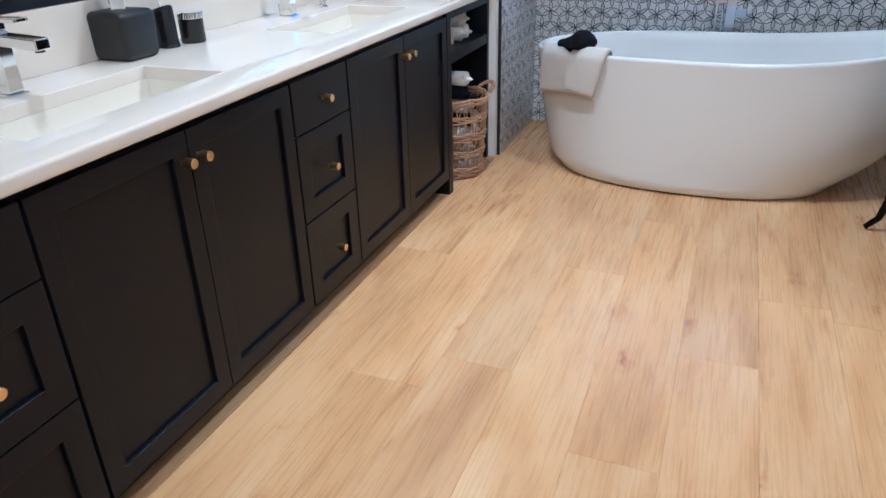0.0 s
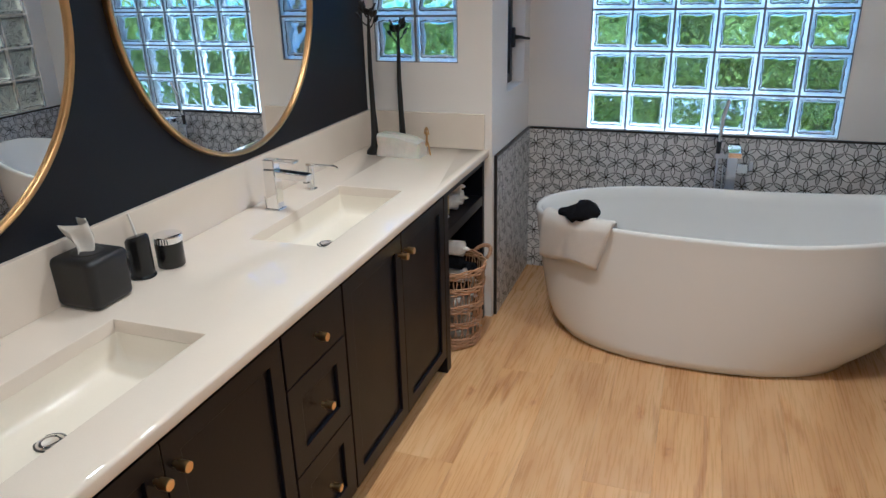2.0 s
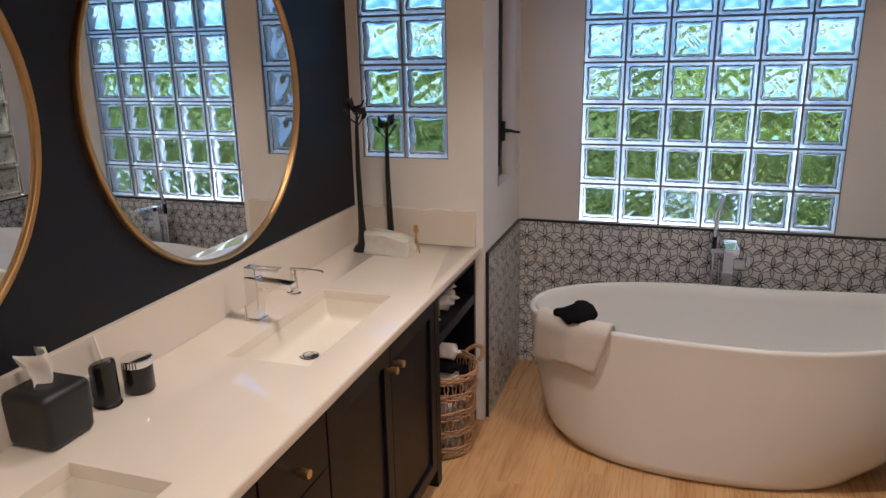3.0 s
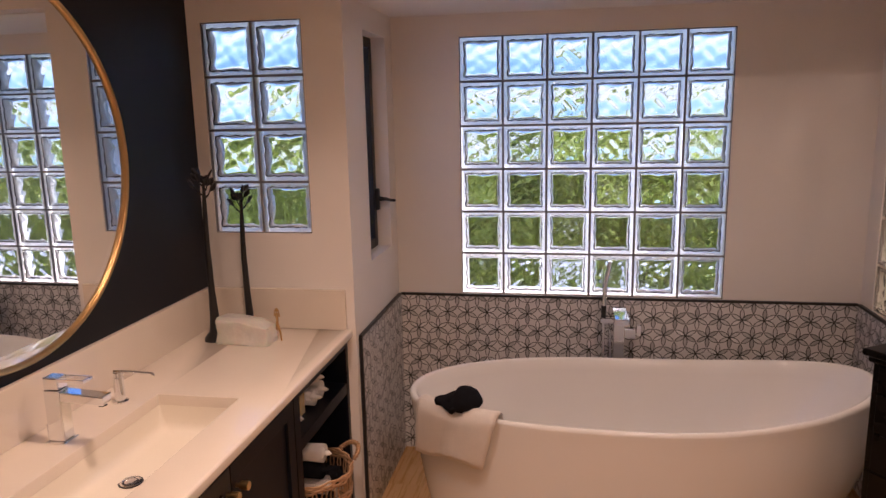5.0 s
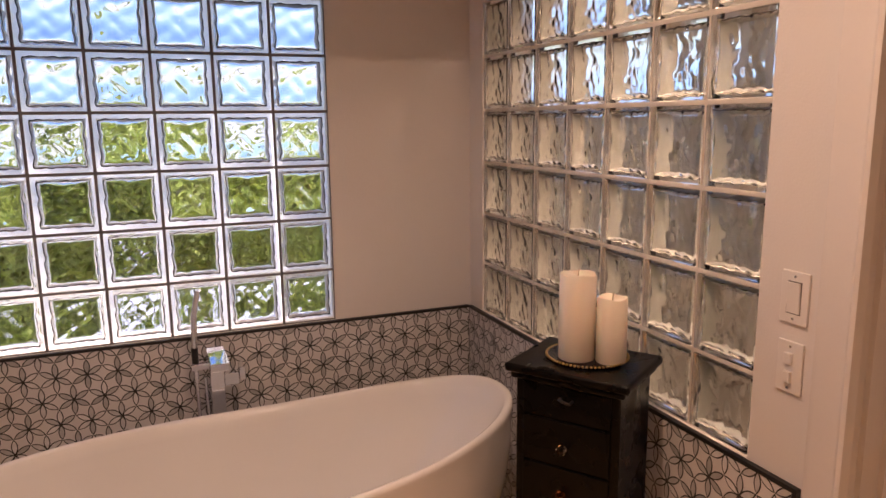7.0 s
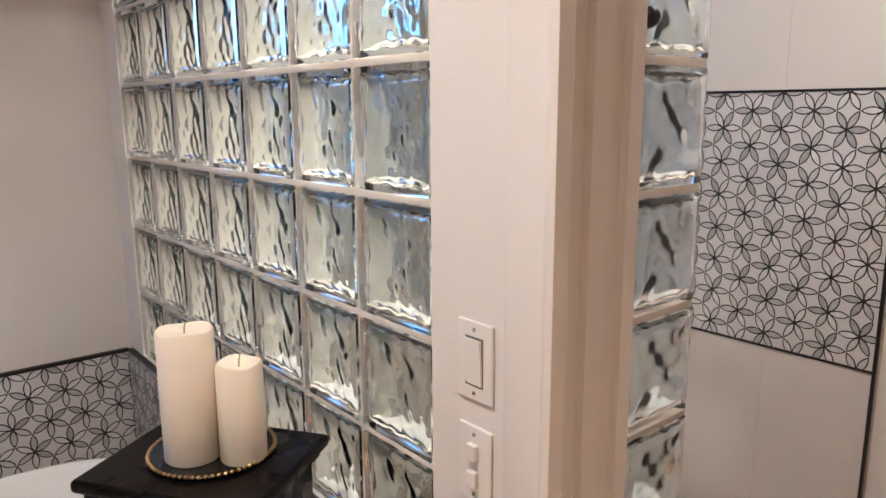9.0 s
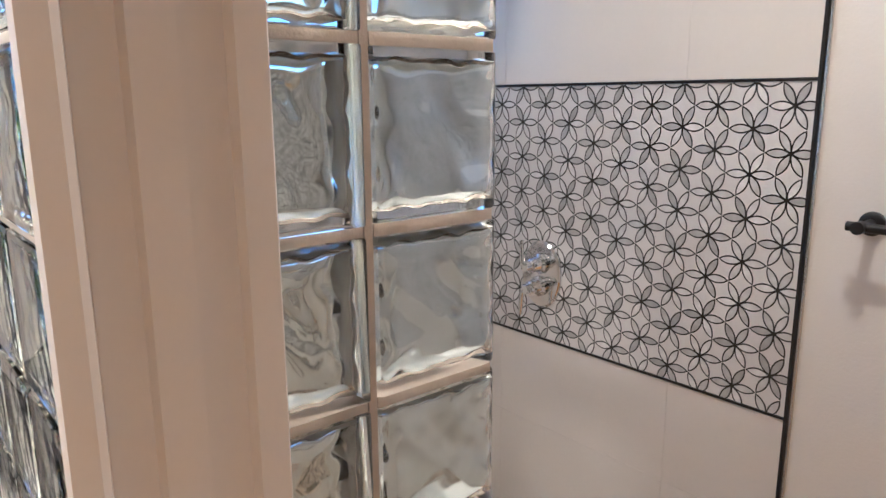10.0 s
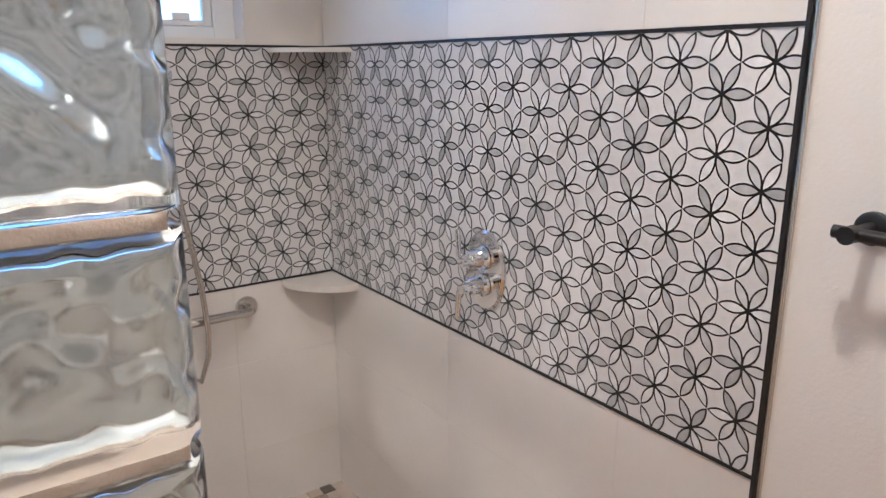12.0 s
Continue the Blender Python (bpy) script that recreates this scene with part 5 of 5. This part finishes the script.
def candle(x, y, r, h, label):
    z = tray_c[2] + 0.0034
    u = thing("pillar_candle", (x, y, z), label, "candle", "pillar candles")
    prof = [(0.0, 0.0), (r - 0.002, 0.0), (r, 0.003), (r, h * 0.5), (r - 0.0005, h - 0.004), (r - 0.003, h), (r - 0.007, h - 0.001), (r - 0.013, h - 0.006), (r * 0.4, h - 0.008), (0.0, h - 0.008)]
    b = lathe(prof, (x, y, z), 48)
    for v in b.verts:
        if v.co.z > z + h - 0.02:
            v.co.z += 0.002 * math.sin(3 * math.atan2(v.co.y - y, v.co.x - x) + x * 40)
    part("wax", b, M_WAX, u, smooth=50)
    part("wick", tube([(x, y, z + h - 0.009), (x + 0.001, y, z + h + 0.004), (x + 0.003, y, z + h + 0.012)], [0.0016, 0.0015, 0.0012], 7), M_WICK, u)


candle(1.280, 3.411, 0.047, 0.225, "tall ivory pillar candle on the tray")
candle(1.344, 3.350, 0.039, 0.170, "short ivory pillar candle on the tray")


# ---- switch plates ----
def plate(name, y0, y1, z0, z1, label, cat, kind):
    u = thing(name, (XP, (y0 + y1) / 2, z0), label, cat)
    part("plate", box(XP - 0.006, XP - 0.0003, y0, y1, z0, z1, 0.0022, 3), M_PLATE, u)
    ym, zm = (y0 + y1) / 2, (z0 + z1) / 2
    if kind == "rocker":
        b = box(XP - 0.0102, XP - 0.0062, ym - 0.016, ym + 0.016, zm - 0.033, zm + 0.033, 0.0012)
        for v in b.verts:
            v.co.x -= (v.co.z - zm) * 0.06
        part("rocker", b, M_PLATE, u)
        # grey sheet paints the shade of the slit round the rocker
        part("rocker_gap", box(XP - 0.0066, XP - 0.0058, ym - 0.0178, ym + 0.0178, zm - 0.035, zm + 0.035), M_GROUTD, u)
    else:
        for dz in (-0.020, 0.020):
            part("toggle", box(XP - 0.015, XP - 0.0062, ym - 0.009, ym + 0.009, zm + dz - 0.012, zm + dz + 0.012, 0.002), M_PLATE, u)
    for dz in (-0.045, 0.045):
        part("screw", lathe([(0.0, 0.0), (0.0032, 0.0), (0.0028, -0.0012), (0.0, -0.0014)], (XP - 0.0061, ym, zm + dz), 12, "x"), M_STEEL, u)


plate("light_switch", 2.914, 2.983, 1.176, 1.288, "white rocker light switch plate on the wall", "switch", "rocker")
plate("dual_switch", 2.916, 2.980, 1.025, 1.138, "white plate with two small toggles on the wall", "switch", "pair")

# ---- casement window in the side wall ----
u = tagged(thing("window_5", (XN - 0.09, 4.118, 1.085)), "black-framed casement window with lever handle", "window", kind="structure")
x0, x1 = XN - 0.105, XN - 0.065
b = box(x0, x1, 4.1185, 4.163, 1.0855, 2.0415, 0.003)
b = box(x0, x1, 4.425, 4.4695, 1.0855, 2.0415, 0.003, bm=b)
b = box(x0, x1, 4.1625, 4.4255, 1.0855, 1.13, 0.003, bm=b)
b = box(x0, x1, 4.1625, 4.4255, 1.997, 2.0415, 0.003, bm=b)
part("window_frame", b, M_BLACK, u)
g = part("pane", box(x0 + 0.014, x0 + 0.02, 4.163, 4.425, 1.13, 1.997), M_PANE, u)
g.visible_shadow = False
hd = part("handle_base", box(x1 + 0.0003, x1 + 0.02, 4.432, 4.462, 1.26, 1.36, 0.006, 3), M_BLACK, u)
part("handle", tube([(x1 + 0.018, 4.447, 1.312), (x1 + 0.05, 4.447, 1.312), (x1 + 0.075, 4.447, 1.306), (x1 + 0.098, 4.446, 1.305)], [0.012, 0.008, 0.0065, 0.006], 10), M_BLACK, hd, smooth=60)

# ---- shower ----
u = tagged(thing("window_6", (1.80, YS + 0.06, 1.632)), "white vinyl shower window with frosted glass", "window", kind="structure")
y0, y1 = YS + 0.075, YS + 0.115
b = box(1.8005, 1.845, y0, y1, 1.6325, 2.2195, 0.003)
b = box(2.575, 2.6395, y0, y1, 1.6325, 2.2195, 0.003, bm=b)
b = box(1.845, 2.575, y0, y1, 1.6325, 1.667, 0.003, bm=b)
b = box(1.845, 2.575, y0, y1, 2.175, 2.2195, 0.003, bm=b)
b = box(2.548, 2.574, y0 + 0.008, y1 - 0.004, 1.668, 2.174, 0.003, bm=b)
b = box(1.846, 2.547, y0 + 0.008, y1 - 0.004, 1.668, 1.685, 0.003, bm=b)
part("window_frame", b, M_WHITEFRAME, u)
g = part("pane", box(1.846, 2.548, y0 + 0.02, y0 + 0.026, 1.685, 2.174), M_FROST, u)
g.visible_shadow = False
part("latch", box(2.46, 2.51, y0 + 0.004, y0 + 0.018, 1.684, 1.705, 0.003), M_WHITEFRAME, u, "small white latch")


def corner_shelf(z, r, t, label):
    prof = [(XS - 0.0005, YS - 0.0005)]
    for i in range(13):
        a = radians(180 + 90 * i / 12)
        k = 0.92 + 0.08 * abs(math.cos(2 * (a)))
        prof.append((XS - 0.0005 + r * math.cos(a) * k, YS - 0.0005 + r * math.sin(a) * k))
    b = extrude(prof, z - t, z)
    es = [e for e in b.edges if abs(e.verts[0].co.z - e.verts[1].co.z) < 1e-5 and not all(v.co.x > XS - 0.001 or v.co.y > YS - 0.001 for v in e.verts)]
    bmesh.ops.bevel(b, geom=es, offset=min(0.006, t * 0.4), segments=3, affect="EDGES", profile=0.5)
    tagged(part("corner_shelf", b, M_PORC, None, smooth=40), label, "shelf", "shower corner shelves")


corner_shelf(0.8745, 0.185, 0.022, "white ceramic quarter-round shower corner shelf")
corner_shelf(1.607, 0.185, 0.014, "thin white stone shower corner shelf")

u = thing("shower_valve", (XS, 3.635, 1.075), "chrome oval shower valve with two lever handles", "shower valve")
b = lathe([(0.0, 0.0), (0.094, 0.0), (0.094, -0.006), (0.088, -0.012), (0.0, -0.014)], (XS - 0.001, 0, 0), 56, "x")
for v in b.verts:
    v.co.y = 3.635 + v.co.y * 0.78
    v.co.z = 1.075 + v.co.z * 1.06
part("escutcheon", b, M_CHROME, u, smooth=40)
for z, d in ((1.108, 1), (1.042, -1)):
    k = part("knob", lathe([(0.0, 0.0), (0.030, 0.0), (0.030, -0.008), (0.022, -0.012), (0.020, -0.042), (0.014, -0.046), (0.013, -0.066), (0.0, -0.067)], (XS - 0.0152, 3.635, z), 32, "x"), M_CHROME, u, smooth=35)
    part("lever", tube([(XS - 0.074, 3.635, z), (XS - 0.078, 3.645, z + 0.012 * d), (XS - 0.080, 3.648, z + 0.075 * d)], [0.0075, 0.007, 0.006], 12), M_CHROME, k, smooth=50)

u = thing("grab_bar", (2.56, YS, 0.82), "polished steel shower grab bar on the tiled wall", "grab bar")
for x in (2.585, 2.10):
    part("flange", lathe([(0.0, 0.0), (0.036, 0.0), (0.036, -0.004), (0.032, -0.010), (0.018, -0.013), (0.0, -0.013)], (x, YS - 0.0005, 0.806), 32, "y"), M_STEEL, u, smooth=40)
part("bar", tube([(2.585, YS - 0.012, 0.806), (2.583, YS - 0.045, 0.806), (2.565, YS - 0.055, 0.806), (2.12, YS - 0.055, 0.806), (2.102, YS - 0.045, 0.806), (2.10, YS - 0.012, 0.806)], 0.0145, 14), M_STEEL, u, smooth=60)
u = thing("hand_shower_set", (2.38, YS, 0.6), "chrome hand shower with hose on the shower wall", "hand shower")
part("slide_rail", tube([(2.34, YS - 0.04, 1.02), (2.34, YS - 0.04, 1.55)], 0.010, 12), M_CHROME, u, smooth=60)
for z in (1.04, 1.53):
    part("bracket", tube([(2.34, YS - 0.0005, z), (2.34, YS - 0.04, z)], 0.011, 12), M_CHROME, u, smooth=60)
part("hose", tube([(2.36, YS - 0.09, 1.35), (2.40, YS - 0.09, 1.10), (2.425, YS - 0.088, 0.92), (2.435, YS - 0.085, 0.78), (2.43, YS - 0.08, 0.70), (2.405, YS - 0.07, 0.62), (2.365, YS - 0.05, 0.65), (2.345, YS - 0.02, 0.72), (2.345, YS - 0.002, 0.74)], 0.0085, 12), M_STEEL, u, smooth=60)
head = part("hand_shower", tube([(2.36, YS - 0.09, 1.35), (2.35, YS - 0.085, 1.44), (2.345, YS - 0.09, 1.50)], [0.010, 0.012, 0.013], 12), M_CHROME, u, smooth=60)
part("spray_face", lathe([(0.0, 0.0), (0.048, 0.0), (0.05, -0.008), (0.03, -0.02), (0.0, -0.022)], (2.345, YS - 0.095, 1.53), 28, "y"), M_CHROME, head, smooth=40)

# ---- towel bar and hook ----
u = thing("towel_bar", (XS, 2.79, 1.34), "matte black wall towel bar", "towel bar")
WX = XS + 0.008
for y in (2.79, 2.20):
    part("rosette", lathe([(0.0, 0.0), (0.024, 0.0), (0.024, -0.008), (0.020, -0.011), (0.0, -0.011)], (WX - 0.0005, y, 1.333), 32, "x"), M_BLACK, u, smooth=40)
    part("post", lathe([(0.0, 0.0), (0.010, 0.0), (0.010, -0.045), (0.0125, -0.047), (0.0125, -0.070), (0.0, -0.071)], (WX - 0.0115, y, 1.333), 24, "x"), M_BLACK, u, smooth=40)
part("bar", tube([(WX - 0.062, 2.815, 1.333), (WX - 0.062, 2.18, 1.333)], 0.0095, 16), M_BLACK, u, smooth=60)
u = thing("robe_hook", (1.636, 2.801, 1.675), "small round black robe hook on the casing", "hook")
part("hook", lathe([(0.0, 0.0), (0.006, 0.0), (0.006, 0.012), (0.012, 0.015), (0.0135, 0.021), (0.011, 0.027), (0.0, 0.029)], (1.6363, 2.802, 1.675), 24, "x"), M_BLACK, u, smooth=40)

u = thing("rain_shower_head", (2.62, 3.74, 2.05), "round chrome rain shower head on a ceiling arm", "shower head")
part("arm", tube([(2.62, 3.74, HIGH - 0.0005), (2.62, 3.74, 2.08)], 0.011, 14), M_CHROME, u, smooth=60)
part("head", lathe([(0.0, 0.0), (0.074, 0.0), (0.076, 0.004), (0.074, 0.010), (0.03, 0.020), (0.018, 0.045), (0.0, 0.046)], (2.62, 3.74, 2.05), 40), M_CHROME, u, smooth=40)
